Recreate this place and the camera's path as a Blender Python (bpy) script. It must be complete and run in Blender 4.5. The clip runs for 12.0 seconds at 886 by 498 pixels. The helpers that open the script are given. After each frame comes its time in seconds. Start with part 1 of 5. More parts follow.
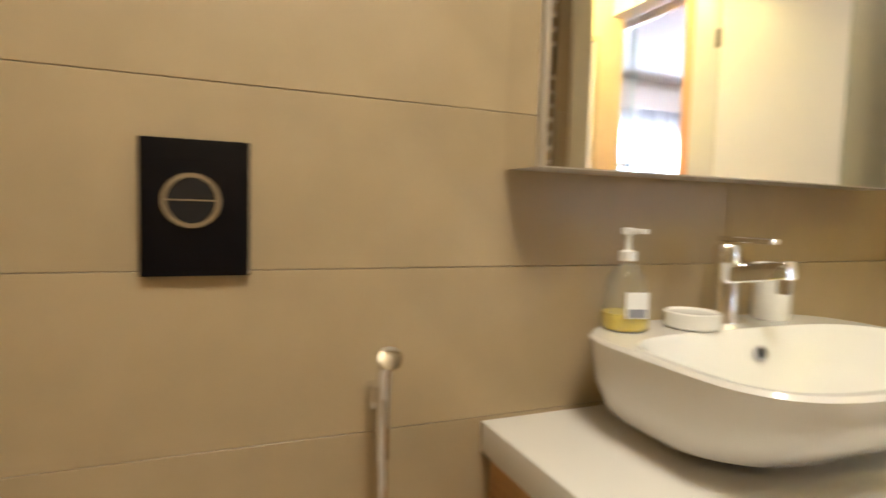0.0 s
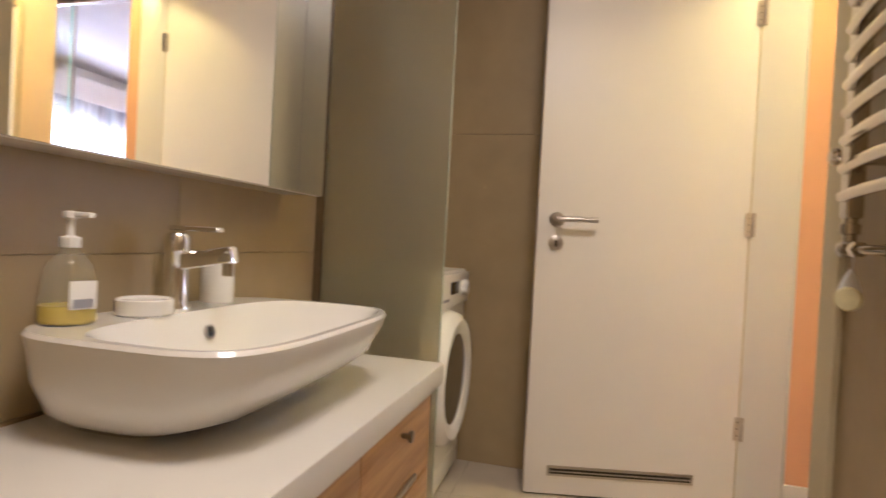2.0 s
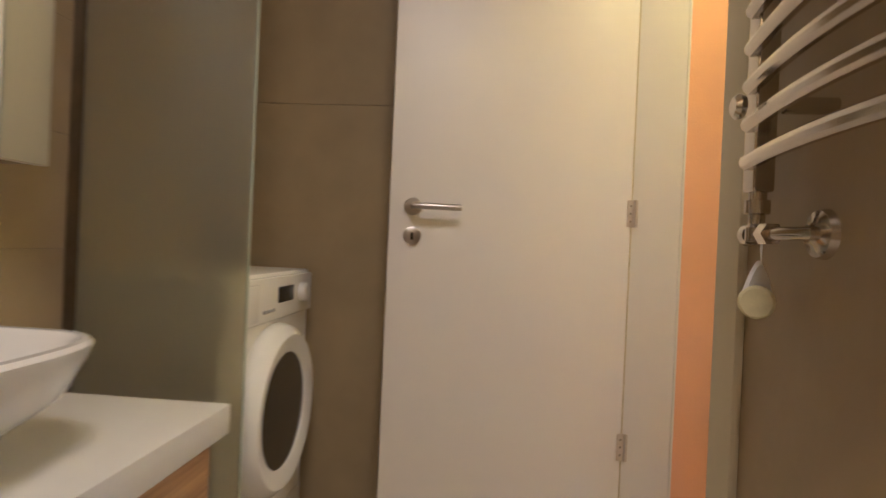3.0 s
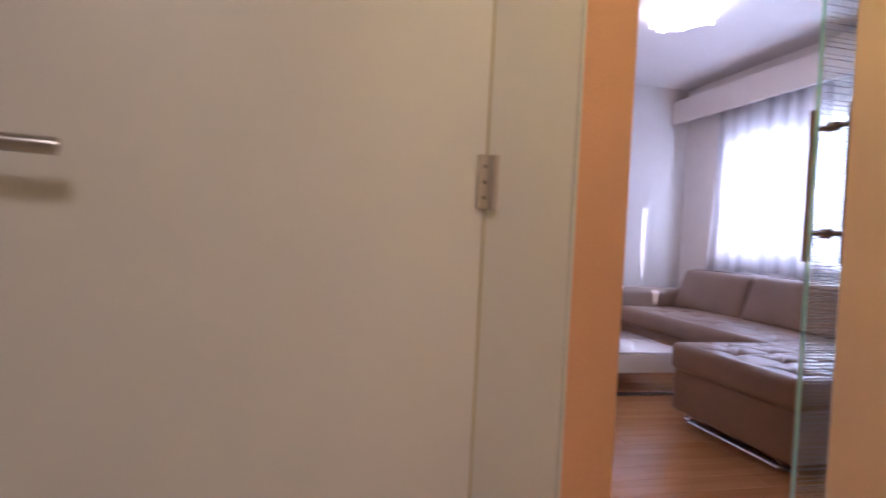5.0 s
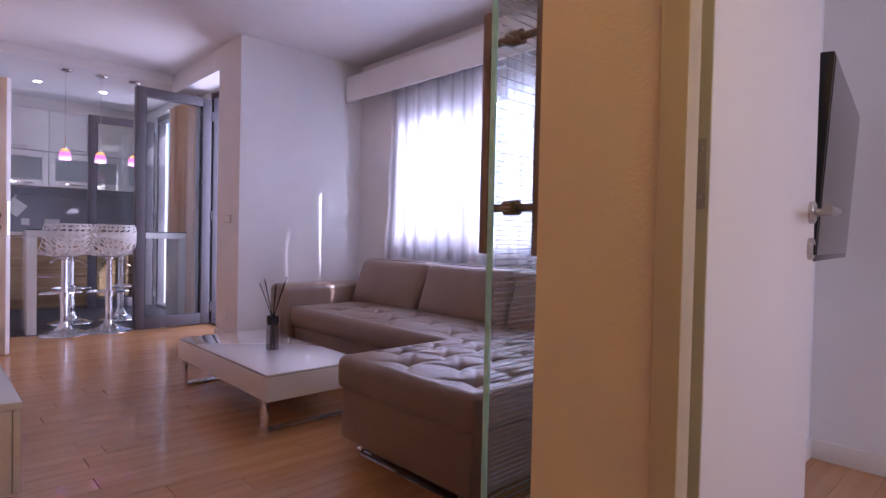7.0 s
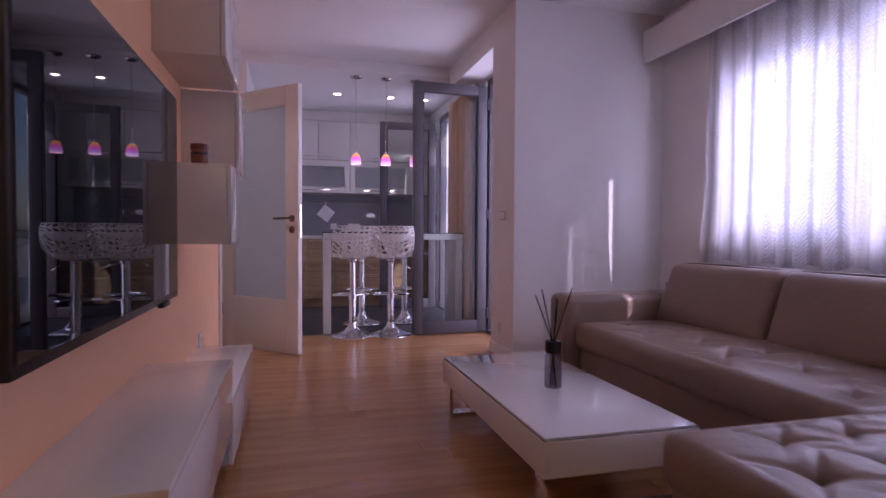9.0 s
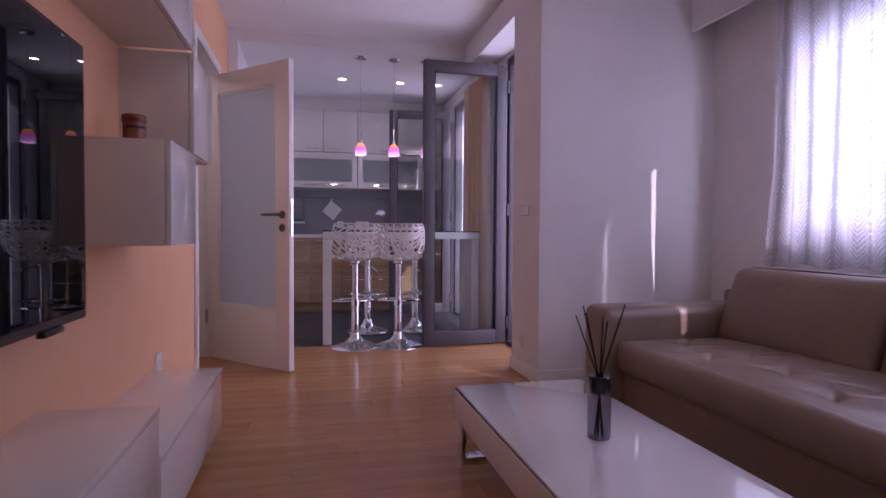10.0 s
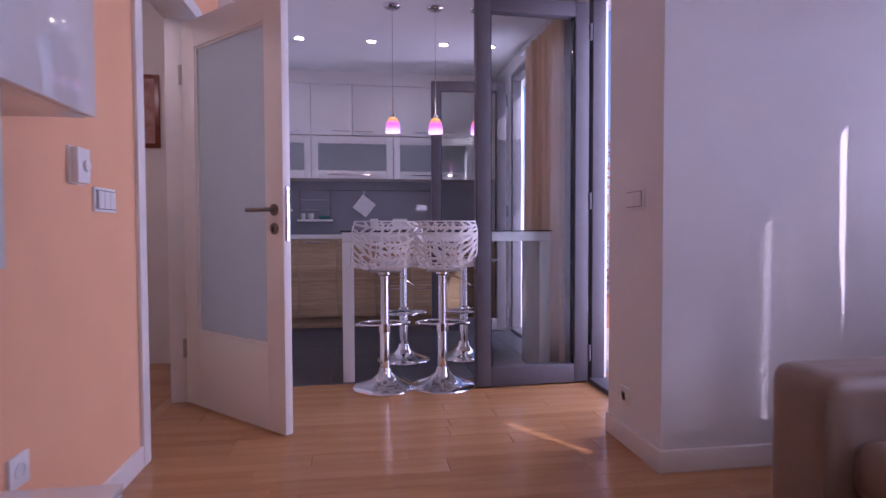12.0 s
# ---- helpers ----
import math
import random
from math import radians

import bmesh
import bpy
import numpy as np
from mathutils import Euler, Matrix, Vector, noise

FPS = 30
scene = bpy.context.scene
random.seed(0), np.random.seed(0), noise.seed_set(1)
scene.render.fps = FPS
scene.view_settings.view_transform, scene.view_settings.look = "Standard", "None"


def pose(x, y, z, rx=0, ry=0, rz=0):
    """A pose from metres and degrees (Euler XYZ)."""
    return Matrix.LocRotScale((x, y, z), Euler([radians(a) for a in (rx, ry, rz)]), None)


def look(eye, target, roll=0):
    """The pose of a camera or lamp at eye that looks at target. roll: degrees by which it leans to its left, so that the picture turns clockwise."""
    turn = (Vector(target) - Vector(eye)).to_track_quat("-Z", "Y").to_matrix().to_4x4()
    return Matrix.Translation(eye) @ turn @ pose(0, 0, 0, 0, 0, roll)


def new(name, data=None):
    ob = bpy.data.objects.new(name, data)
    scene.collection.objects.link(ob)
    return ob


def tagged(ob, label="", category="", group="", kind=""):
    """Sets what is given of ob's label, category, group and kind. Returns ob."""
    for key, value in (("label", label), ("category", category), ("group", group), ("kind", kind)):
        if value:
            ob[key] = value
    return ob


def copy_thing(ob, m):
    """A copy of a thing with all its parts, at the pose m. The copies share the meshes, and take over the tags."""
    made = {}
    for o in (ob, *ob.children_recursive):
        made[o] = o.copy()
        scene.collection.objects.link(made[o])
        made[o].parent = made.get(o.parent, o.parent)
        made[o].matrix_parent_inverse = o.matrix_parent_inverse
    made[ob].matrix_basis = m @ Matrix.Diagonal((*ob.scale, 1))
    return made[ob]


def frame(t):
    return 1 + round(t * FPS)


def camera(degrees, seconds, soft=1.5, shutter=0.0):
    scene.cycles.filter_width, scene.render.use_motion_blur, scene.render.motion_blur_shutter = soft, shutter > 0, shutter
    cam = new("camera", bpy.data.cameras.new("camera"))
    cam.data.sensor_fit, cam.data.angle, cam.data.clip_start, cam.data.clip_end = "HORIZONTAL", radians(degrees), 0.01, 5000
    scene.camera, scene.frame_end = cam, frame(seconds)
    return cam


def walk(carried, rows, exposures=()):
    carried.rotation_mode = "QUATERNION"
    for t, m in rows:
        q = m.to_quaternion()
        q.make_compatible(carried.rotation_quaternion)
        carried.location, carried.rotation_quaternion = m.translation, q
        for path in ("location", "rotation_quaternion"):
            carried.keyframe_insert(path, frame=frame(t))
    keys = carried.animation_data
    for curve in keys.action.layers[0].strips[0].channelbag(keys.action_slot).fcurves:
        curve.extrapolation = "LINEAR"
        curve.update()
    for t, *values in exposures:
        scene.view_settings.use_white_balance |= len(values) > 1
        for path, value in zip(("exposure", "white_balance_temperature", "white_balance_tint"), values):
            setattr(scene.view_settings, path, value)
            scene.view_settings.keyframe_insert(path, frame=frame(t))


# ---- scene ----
cam = camera(77.0, 12.0, shutter=0.5)
PATH = [
    (0, (-0.628, -2.305, 0.937), (-2.47, -1.54, 0.797), 1.6),
    (0.5, (-0.609, -2.28, 0.937), (-2.146, -1.005, 0.826), 2.4),
    (1, (-0.612, -2.325, 0.925), (-1.744, -0.678, 0.856), 2.8),
    (1.5, (-0.613, -2.35, 0.928), (-1.408, -0.516, 0.868), 3.2),
    (2, (-0.603, -2.336, 0.9), (-1.116, -0.403, 0.872), 3.0),
    (2.5, (-0.557, -2.164, 0.884), (-0.858, -0.187, 0.867), 2.5),
    (3, (-0.499, -1.92, 0.89), (-0.664, 0.073, 0.877), 2.5),
    (3.2, (-0.49, -1.824, 0.882), (-0.592, 0.173, 0.875), 2.6),
    (4.8, (-0.334, -1.058, 0.92), (-0.048, 0.921, 0.885), 2.6),
    (5, (-0.317, -0.98, 0.927), (0.129, 0.969, 0.88), 2.9),
    (5.5, (-0.232, -0.805, 0.92), (0.712, 0.958, 0.889), 3.1),
    (6, (-0.053, -0.633, 0.935), (1.143, 0.97, 0.9), 1.6),
    (6.5, (0.102, -0.49, 0.93), (1.417, 1.016, 0.886), 1.3),
    (7, (0.28, -0.365, 0.932), (1.648, 1.093, 0.891), 1.3),
    (7.2, (0.303, -0.342, 0.927), (1.674, 1.113, 0.881), 1.1),
    (7.5, (0.468, -0.208, 0.939), (1.691, 1.373, 0.873), 0.3),
    (7.7, (0.505, -0.174, 0.933), (1.578, 1.512, 0.867), -0.2),
    (9.3, (0.77, 0.66, 0.901), (1.252, 2.601, 0.851), 0.4),
    (9.5, (0.816, 0.763, 0.909), (1.288, 2.706, 0.858), 0.3),
    (10, (0.879, 1.032, 0.901), (1.332, 2.98, 0.847), 0.3),
    (10.5, (0.929, 1.306, 0.908), (1.365, 3.257, 0.85), 0.1),
    (11, (0.979, 1.62, 0.903), (1.377, 3.579, 0.845), -0.0),
    (11.5, (1.016, 1.898, 0.905), (1.339, 3.871, 0.843), -0.2),
    (12, (1.067, 2.181, 0.924), (1.357, 4.159, 0.858), -0.2),
]
EXPOSURES = [(0, 1.97, 5650, 9), (1.6, 1.75, 5650, 21), (3.0, 1.2, 5500, 22), (3.3, 1.1, 5450, 22), (4.7, 0.68, 5350, 30), (5.6, 0.58, 5300, 32), (6.5, 0.33, 5450, 36), (7.5, -0.22, 5500, 42), (9.4, -0.56, 5750, 50), (10.2, -0.5, 5700, 50), (11, -0.16, 5550, 50), (12, -0.3, 5480, 50)]
walk(cam, [(t, look(eye, target, roll)) for t, eye, target, roll in PATH], EXPOSURES)

# ---------- world, sun, lights ----------
world = bpy.data.worlds.new("world")
scene.world = world
world.use_nodes = True
wn = world.node_tree.nodes
sky = wn.new("ShaderNodeTexSky")
sky.sky_type = "NISHITA"
sky.sun_disc = False
sky.sun_elevation = radians(31)
sky.sun_rotation = radians(147.5)
world.node_tree.links.new(sky.outputs[0], wn["Background"].inputs[0])
wn["Background"].inputs[1].default_value = 0.15


def lamp(name, kind, energy, m, color=(1, 1, 1), size=1.0, size_y=None, label="", angle=None):
    d = bpy.data.lights.new(name, kind)
    d.energy, d.color = energy, color
    if kind == "AREA":
        d.size = size
        if size_y:
            d.shape, d.size_y = "RECTANGLE", size_y
    elif kind == "SUN":
        d.angle = radians(angle or 0.5)
    else:
        d.shadow_soft_size = size
    ob = new(name, d)
    ob.matrix_world = m
    return ob


lamp("sun", "SUN", 5.0, look((5.4, -4.24, 4.92), (1.0, 2.67, 0.0)), (1, 0.95, 0.88), angle=0.5)
lamp("window_light", "AREA", 118, look((3.74, 2.3, 1.55), (0, 2.3, 1.2)), (0.86, 0.90, 1.0), 2.3, 1.35)
lamp("balcony_light", "AREA", 27, look((2.8, 5.0, 1.2), (0, 5.0, 1.0)), (0.86, 0.90, 1.0), 0.75, 2.2)
lamp("balcony_light", "AREA", 20, look((2.8, 6.72, 1.2), (0, 6.7, 1.0)), (0.86, 0.90, 1.0), 0.7, 2.2)
lamp("bedroom_light", "AREA", 19, look((2.2, -3.25, 1.5), (2.2, 0, 1.0)), (0.9, 0.92, 1.0), 1.4, 1.3)
lamp("bath_light", "AREA", 10, look((-0.42, -2.1, 2.44), (-0.42, -2.1, 0)), (1.0, 0.87, 0.66), 0.5, 0.5)
lamp("hall_light", "POINT", 9.0, look((0.60, -0.5, 2.35), (0.6, -0.5, 0)), (1.0, 0.83, 0.29), 0.1)
# unseen lamp added to brighten the hall behind the glazed door
lamp("corridor_fill", "POINT", 14, look((-0.6, 4.4, 2.35), (-0.6, 4.4, 0)), (1.0, 0.88, 0.72), 0.1)

# ---------- materials ----------


def mat(name, color, rough=0.5, metal=0.0, var=0.0, scale=8.0, bump=0.0, bscale=60.0, spec=0.5, coat=0.0,
        color2=None, stretch=(1, 1, 1), rnd=0.0, trans=0.0, ior=1.45, alpha=1.0, emit=None, estr=0.0):
    m = bpy.data.materials.new(name)
    m.use_nodes = True
    nt = m.node_tree
    n, l = nt.nodes, nt.links
    b = n["Principled BSDF"]
    b.inputs["Roughness"].default_value = rough
    b.inputs["Metallic"].default_value = metal
    b.inputs["Specular IOR Level"].default_value = spec
    b.inputs["Coat Weight"].default_value = coat
    b.inputs["Transmission Weight"].default_value = trans
    b.inputs["IOR"].default_value = ior
    b.inputs["Alpha"].default_value = alpha
    c = (*color, 1)
    b.inputs["Base Color"].default_value = c
    if emit:
        b.inputs["Emission Color"].default_value = (*emit, 1)
        b.inputs["Emission Strength"].default_value = estr
    co = n.new("ShaderNodeTexCoord")
    mp = n.new("ShaderNodeMapping")
    mp.inputs["Scale"].default_value = stretch
    l.new(co.outputs["Object"], mp.inputs["Vector"])
    if var > 0 or color2:
        tx = n.new("ShaderNodeTexNoise")
        tx.inputs["Scale"].default_value = scale
        tx.inputs["Detail"].default_value = 6
        l.new(mp.outputs[0], tx.inputs["Vector"])
        tx2 = n.new("ShaderNodeTexNoise")
        tx2.inputs["Scale"].default_value = scale * 0.17
        tx2.inputs["Detail"].default_value = 3
        l.new(mp.outputs[0], tx2.inputs["Vector"])
        add = n.new("ShaderNodeMath")
        add.operation = "ADD"
        l.new(tx.outputs["Fac"], add.inputs[0])
        l.new(tx2.outputs["Fac"], add.inputs[1])
        half = n.new("ShaderNodeMapRange")
        half.inputs["From Min"].default_value = 0.7
        half.inputs["From Max"].default_value = 1.3
        l.new(add.outputs[0], half.inputs["Value"])
        last = half.outputs["Result"]
        if rnd:
            oi = n.new("ShaderNodeObjectInfo")
            mx = n.new("ShaderNodeMapRange")
            mx.inputs["To Min"].default_value = -rnd
            mx.inputs["To Max"].default_value = rnd
            l.new(oi.outputs["Random"], mx.inputs["Value"])
            ad = n.new("ShaderNodeMath")
            ad.operation = "ADD"
            ad.use_clamp = True
            l.new(last, ad.inputs[0])
            l.new(mx.outputs["Result"], ad.inputs[1])
            last = ad.outputs[0]
        mix = n.new("ShaderNodeMix")
        mix.data_type = "RGBA"
        lo = color2 or tuple(v * (1 - var) for v in color)
        hi = color if color2 else tuple(min(1, v * (1 + var)) for v in color)
        mix.inputs[6].default_value = (*lo, 1)
        mix.inputs[7].default_value = (*hi, 1)
        l.new(last, mix.inputs[0])
        l.new(mix.outputs[2], b.inputs["Base Color"])
        rr = n.new("ShaderNodeMapRange")
        rr.inputs["To Min"].default_value = rough - min(0.06, 0.3 * rough)
        rr.inputs["To Max"].default_value = rough + min(0.06, 0.3 * rough)
        l.new(tx2.outputs["Fac"], rr.inputs["Value"])
        l.new(rr.outputs["Result"], b.inputs["Roughness"])
    if bump > 0:
        bt = n.new("ShaderNodeTexNoise")
        bt.inputs["Scale"].default_value = bscale
        bt.inputs["Detail"].default_value = 5
        l.new(mp.outputs[0], bt.inputs["Vector"])
        bp = n.new("ShaderNodeBump")
        bp.inputs["Strength"].default_value = bump
        bp.inputs["Distance"].default_value = 0.01
        l.new(bt.outputs["Fac"], bp.inputs["Height"])
        l.new(bp.outputs[0], b.inputs["Normal"])
    return m


M_WHITE = mat("white_wall_paint", (0.80, 0.79, 0.78), 0.75, var=0.03, scale=5, bump=0.12, bscale=180)
M_CEIL = mat("ceiling_paint", (0.82, 0.81, 0.80), 0.8, var=0.02, scale=4, bump=0.08, bscale=160)
M_ORANGE = mat("orange_wall_paint", (0.86, 0.475, 0.265), 0.7, var=0.04, scale=5, bump=0.12, bscale=180)
M_BEIGE = mat("cream_wall_paint", (0.84, 0.71, 0.50), 0.7, var=0.03, scale=5, bump=0.1, bscale=180)
M_TILE = mat("taupe_wall_tile", (0.385, 0.294, 0.166), 0.42, var=0.10, scale=7, bump=0.05, bscale=30, rnd=0.15)
M_GROUT = mat("grout", (0.32, 0.26, 0.175), 0.9, var=0.1, scale=40)
M_BFLOOR = mat("beige_floor_tile", (0.55, 0.48, 0.38), 0.4, var=0.08, scale=9, rnd=0.1)
M_PARQ = mat("beech_parquet", (0.53, 0.27, 0.105), 0.24, color2=(0.42, 0.195, 0.068), scale=6, stretch=(0.35, 4, 1), bump=0.012, bscale=30, rnd=0.28, coat=0.25)
M_KTILE = mat("dark_slate_tile", (0.045, 0.05, 0.06), 0.35, var=0.3, scale=8, bump=0.06, bscale=40, rnd=0.2)
M_DOOR = mat("white_door_lacquer", (0.80, 0.76, 0.71), 0.38, var=0.015, scale=3, bump=0.03, bscale=90)
M_TRIM = mat("white_trim_lacquer", (0.80, 0.77, 0.73), 0.35, var=0.015, scale=3)
M_JAMB = mat("cream_jamb_seal", (0.62, 0.54, 0.36), 0.5, var=0.04, scale=6)
M_GLOSS = mat("white_high_gloss", (0.80, 0.78, 0.75), 0.06, var=0.01, scale=2, coat=0.5)
M_CERAM = mat("white_ceramic", (0.75, 0.73, 0.68), 0.08, var=0.01, scale=3, coat=0.6)
M_CTOP = mat("white_counter", (0.70, 0.67, 0.61), 0.3, var=0.02, scale=6)
M_OAK = mat("zebrano_wood", (0.62, 0.36, 0.15), 0.42, color2=(0.30, 0.15, 0.055), scale=7, stretch=(1, 0.6, 14), bump=0.05, bscale=40)
M_OAKX = mat("kitchen_wood", (0.52, 0.36, 0.20), 0.4, color2=(0.26, 0.16, 0.08), scale=6, stretch=(0.6, 1, 14), bump=0.05, bscale=40)
M_CHROME = mat("chrome", (0.82, 0.82, 0.83), 0.08, 1.0)
M_RAD = mat("satin_chrome", (0.60, 0.55, 0.48), 0.16, 1.0, var=0.05, scale=20)
M_STEEL = mat("brushed_steel", (0.50, 0.46, 0.42), 0.3, 1.0, var=0.06, scale=30)
M_BRONZE = mat("dark_nickel", (0.26, 0.22, 0.18), 0.3, 1.0, var=0.1, scale=30)
M_BLACK = mat("black_plastic", (0.015, 0.015, 0.017), 0.25, var=0.2, scale=20)
M_SCREEN = mat("screen_glass", (0.004, 0.004, 0.006), 0.02, var=0.1, scale=5, spec=0.28)
M_LEATHER = mat("taupe_leather", (0.26, 0.183, 0.138), 0.31, var=0.08, scale=6, bump=0.22, bscale=34)
M_GREYFR = mat("anthracite_frame", (0.095, 0.086, 0.095), 0.45, var=0.08, scale=20)
# near-black colour that stands in for shade in narrow gaps
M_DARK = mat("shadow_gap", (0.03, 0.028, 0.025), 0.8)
M_KWALL = mat("grey_backsplash", (0.30, 0.30, 0.33), 0.25, var=0.03, scale=5)
M_PLAST = mat("white_plastic", (0.82, 0.81, 0.78), 0.35, var=0.015, scale=10)
M_APPL = mat("white_appliance", (0.82, 0.81, 0.78), 0.25, var=0.01, scale=5)
M_MIRROR = mat("mirror_silver", (0.93, 0.93, 0.92), 0.01, 1.0)


def glass(name, color, rough=0.0, mixw=0.88, bump=0.0):
    """A thin pane: mostly clear or milky, with a Fresnel gloss."""
    m = bpy.data.materials.new(name)
    m.use_nodes = True
    nt = m.node_tree
    n, l = nt.nodes, nt.links
    out = n["Material Output"]
    n.remove(n["Principled BSDF"])
    tr = n.new("ShaderNodeBsdfTransparent")
    tr.inputs[0].default_value = (*color, 1)
    gl = n.new("ShaderNodeBsdfGlossy")
    gl.inputs["Roughness"].default_value = 0.03 + rough * 0.3
    lw = n.new("ShaderNodeLayerWeight")
    lw.inputs[0].default_value = 0.5
    pw = n.new("ShaderNodeMath")
    pw.operation = "POWER"
    pw.inputs[1].default_value = 4.0
    l.new(lw.outputs["Facing"], pw.inputs[0])
    fr = n.new("ShaderNodeMapRange")
    fr.inputs["To Min"].default_value = 0.04
    fr.inputs["To Max"].default_value = 0.75
    l.new(pw.outputs[0], fr.inputs["Value"])
    base = tr
    if rough > 0:
        df = n.new("ShaderNodeBsdfDiffuse")
        df.inputs[0].default_value = (*color, 1)
        tl = n.new("ShaderNodeBsdfTranslucent")
        tl.inputs[0].default_value = (*color, 1)
        a = n.new("ShaderNodeMixShader")
        a.inputs[0].default_value = 0.5
        l.new(df.outputs[0], a.inputs[1])
        l.new(tl.outputs[0], a.inputs[2])
        base = n.new("ShaderNodeMixShader")
        base.inputs[0].default_value = mixw
        l.new(tr.outputs[0], base.inputs[1])
        l.new(a.outputs[0], base.inputs[2])
    mx = n.new("ShaderNodeMixShader")
    l.new(fr.outputs[0], mx.inputs[0])
    l.new(base.outputs[0], mx.inputs[1])
    l.new(gl.outputs[0], mx.inputs[2])
    l.new(mx.outputs[0], out.inputs[0])
    return m


M_GLASS = glass("clear_glass", (0.93, 0.96, 0.96))
M_FROST = glass("frosted_glass", (0.62, 0.66, 0.66), 1.0, 0.85)


def satin_glass():
    """Acid-etched pane: light passes through blurred, with a faint green body and a soft sheen."""
    m = bpy.data.materials.new("satin_shower_glass")
    m.use_nodes = True
    nt = m.node_tree
    n, l = nt.nodes, nt.links
    n.remove(n["Principled BSDF"])
    rf = n.new("ShaderNodeBsdfRefraction")
    rf.inputs["Color"].default_value = (0.86, 0.84, 0.72, 1)
    rf.inputs["Roughness"].default_value = 0.42
    rf.inputs["IOR"].default_value = 1.22
    df = n.new("ShaderNodeBsdfDiffuse")
    df.inputs[0].default_value = (0.42, 0.39, 0.28, 1)
    a = n.new("ShaderNodeMixShader")
    a.inputs[0].default_value = 0.28
    l.new(rf.outputs[0], a.inputs[1])
    l.new(df.outputs[0], a.inputs[2])
    gl = n.new("ShaderNodeBsdfGlossy")
    gl.inputs["Roughness"].default_value = 0.3
    o = n.new("ShaderNodeMixShader")
    o.inputs[0].default_value = 0.05
    l.new(a.outputs[0], o.inputs[1])
    l.new(gl.outputs[0], o.inputs[2])
    l.new(o.outputs[0], n["Material Output"].inputs[0])
    return m


M_SHOWER = satin_glass()
M_GEDGE = mat("green_glass_edge", (0.40, 0.78, 0.82), 0.1, var=0.1, scale=20, coat=0.3)

# ---------- helpers of this scene ----------


def box(x0, x1, y0, y1, z0, z1, bevel=0.0, seg=2, bm=None):
    b = bmesh.new()
    bmesh.ops.create_cube(b, size=1)
    for v in b.verts:
        v.co = ((x0 + x1) / 2 + v.co.x * (x1 - x0), (y0 + y1) / 2 + v.co.y * (y1 - y0), (z0 + z1) / 2 + v.co.z * (z1 - z0))
    if bevel > 0:
        bmesh.ops.bevel(b, geom=b.edges[:], offset=bevel, segments=seg, profile=0.6, affect="EDGES")
    return b if bm is None else join(bm, b)


def join(a, b):
    me = bpy.data.meshes.new("tmp")
    b.to_mesh(me)
    b.free()
    a.from_mesh(me)
    bpy.data.meshes.remove(me)
    return a


def lathe(profile, seg=28, center=(0, 0, 0)):
    """Turned shape from (radius, height) pairs, round the z axis."""
    b = bmesh.new()
    rings = []
    for r, z in profile:
        rings.append([b.verts.new((center[0] + r * math.cos(2 * math.pi * k / seg), center[1] + r * math.sin(2 * math.pi * k / seg), center[2] + z)) for k in range(seg)])
    for a, c in zip(rings, rings[1:]):
        for k in range(seg):
            b.faces.new((a[k], a[(k + 1) % seg], c[(k + 1) % seg], c[k]))
    closed = profile[0] == profile[-1]
    if profile[0][0] > 1e-4 and not closed:
        b.faces.new(rings[0][::-1])
    if profile[-1][0] > 1e-4 and not closed:
        b.faces.new(rings[-1])
    bmesh.ops.remove_doubles(b, verts=b.verts[:], dist=1e-5)
    bmesh.ops.recalc_face_normals(b, faces=b.faces[:])
    return b


def tube(pts, r, seg=10, bm=None):
    """A round bar along a line of points."""
    b = bmesh.new()
    pts = [Vector(p) for p in pts]
    rings = []
    up = Vector((0, 0, 1))
    for i, p in enumerate(pts):
        d = (pts[min(i + 1, len(pts) - 1)] - pts[max(i - 1, 0)]).normalized()
        s = d.cross(up)
        if s.length < 1e-3:
            s = d.cross(Vector((0, 1, 0)))
        s.normalize()
        u = s.cross(d)
        rings.append([b.verts.new(p + r * (math.cos(2 * math.pi * k / seg) * s + math.sin(2 * math.pi * k / seg) * u)) for k in range(seg)])
    for a, c in zip(rings, rings[1:]):
        for k in range(seg):
            b.faces.new((a[k], a[(k + 1) % seg], c[(k + 1) % seg], c[k]))
    b.faces.new(rings[0][::-1])
    b.faces.new(rings[-1])
    bmesh.ops.recalc_face_normals(b, faces=b.faces[:])
    return b if bm is None else join(bm, b)


def moved(bm, m):
    bm.transform(m)
    return bm


def mesh_of(name, bm, material, smooth=True):
    me = bpy.data.meshes.new(name)
    bm.to_mesh(me)
    bm.free()
    me.materials.append(material)
    if smooth:
        for p in me.polygons:
            p.use_smooth = True
        me.set_sharp_from_angle(angle=radians(35))
    return me


def part(name, bm, material, parent, label=""):
    ob = new(name, mesh_of(name, bm, material))
    ob.parent = parent
    if label:
        ob["label"] = label
    return ob


def thing(name, m, label, category, group="", kind=""):
    ob = new(name)
    ob.empty_display_size = 0.1
    ob.matrix_basis = m
    return tagged(ob, label, category, group, kind)


def solid(name, bm, material, label, category, group="", kind="", m=None):
    ob = new(name, mesh_of(name, bm, material))
    if m:
        ob.matrix_basis = m
    return tagged(ob, label, category, group, kind)


def struct(name, bm, material, label="", category=""):
    return solid(name, bm, material, label, category or name.split("_")[0], "", "structure")


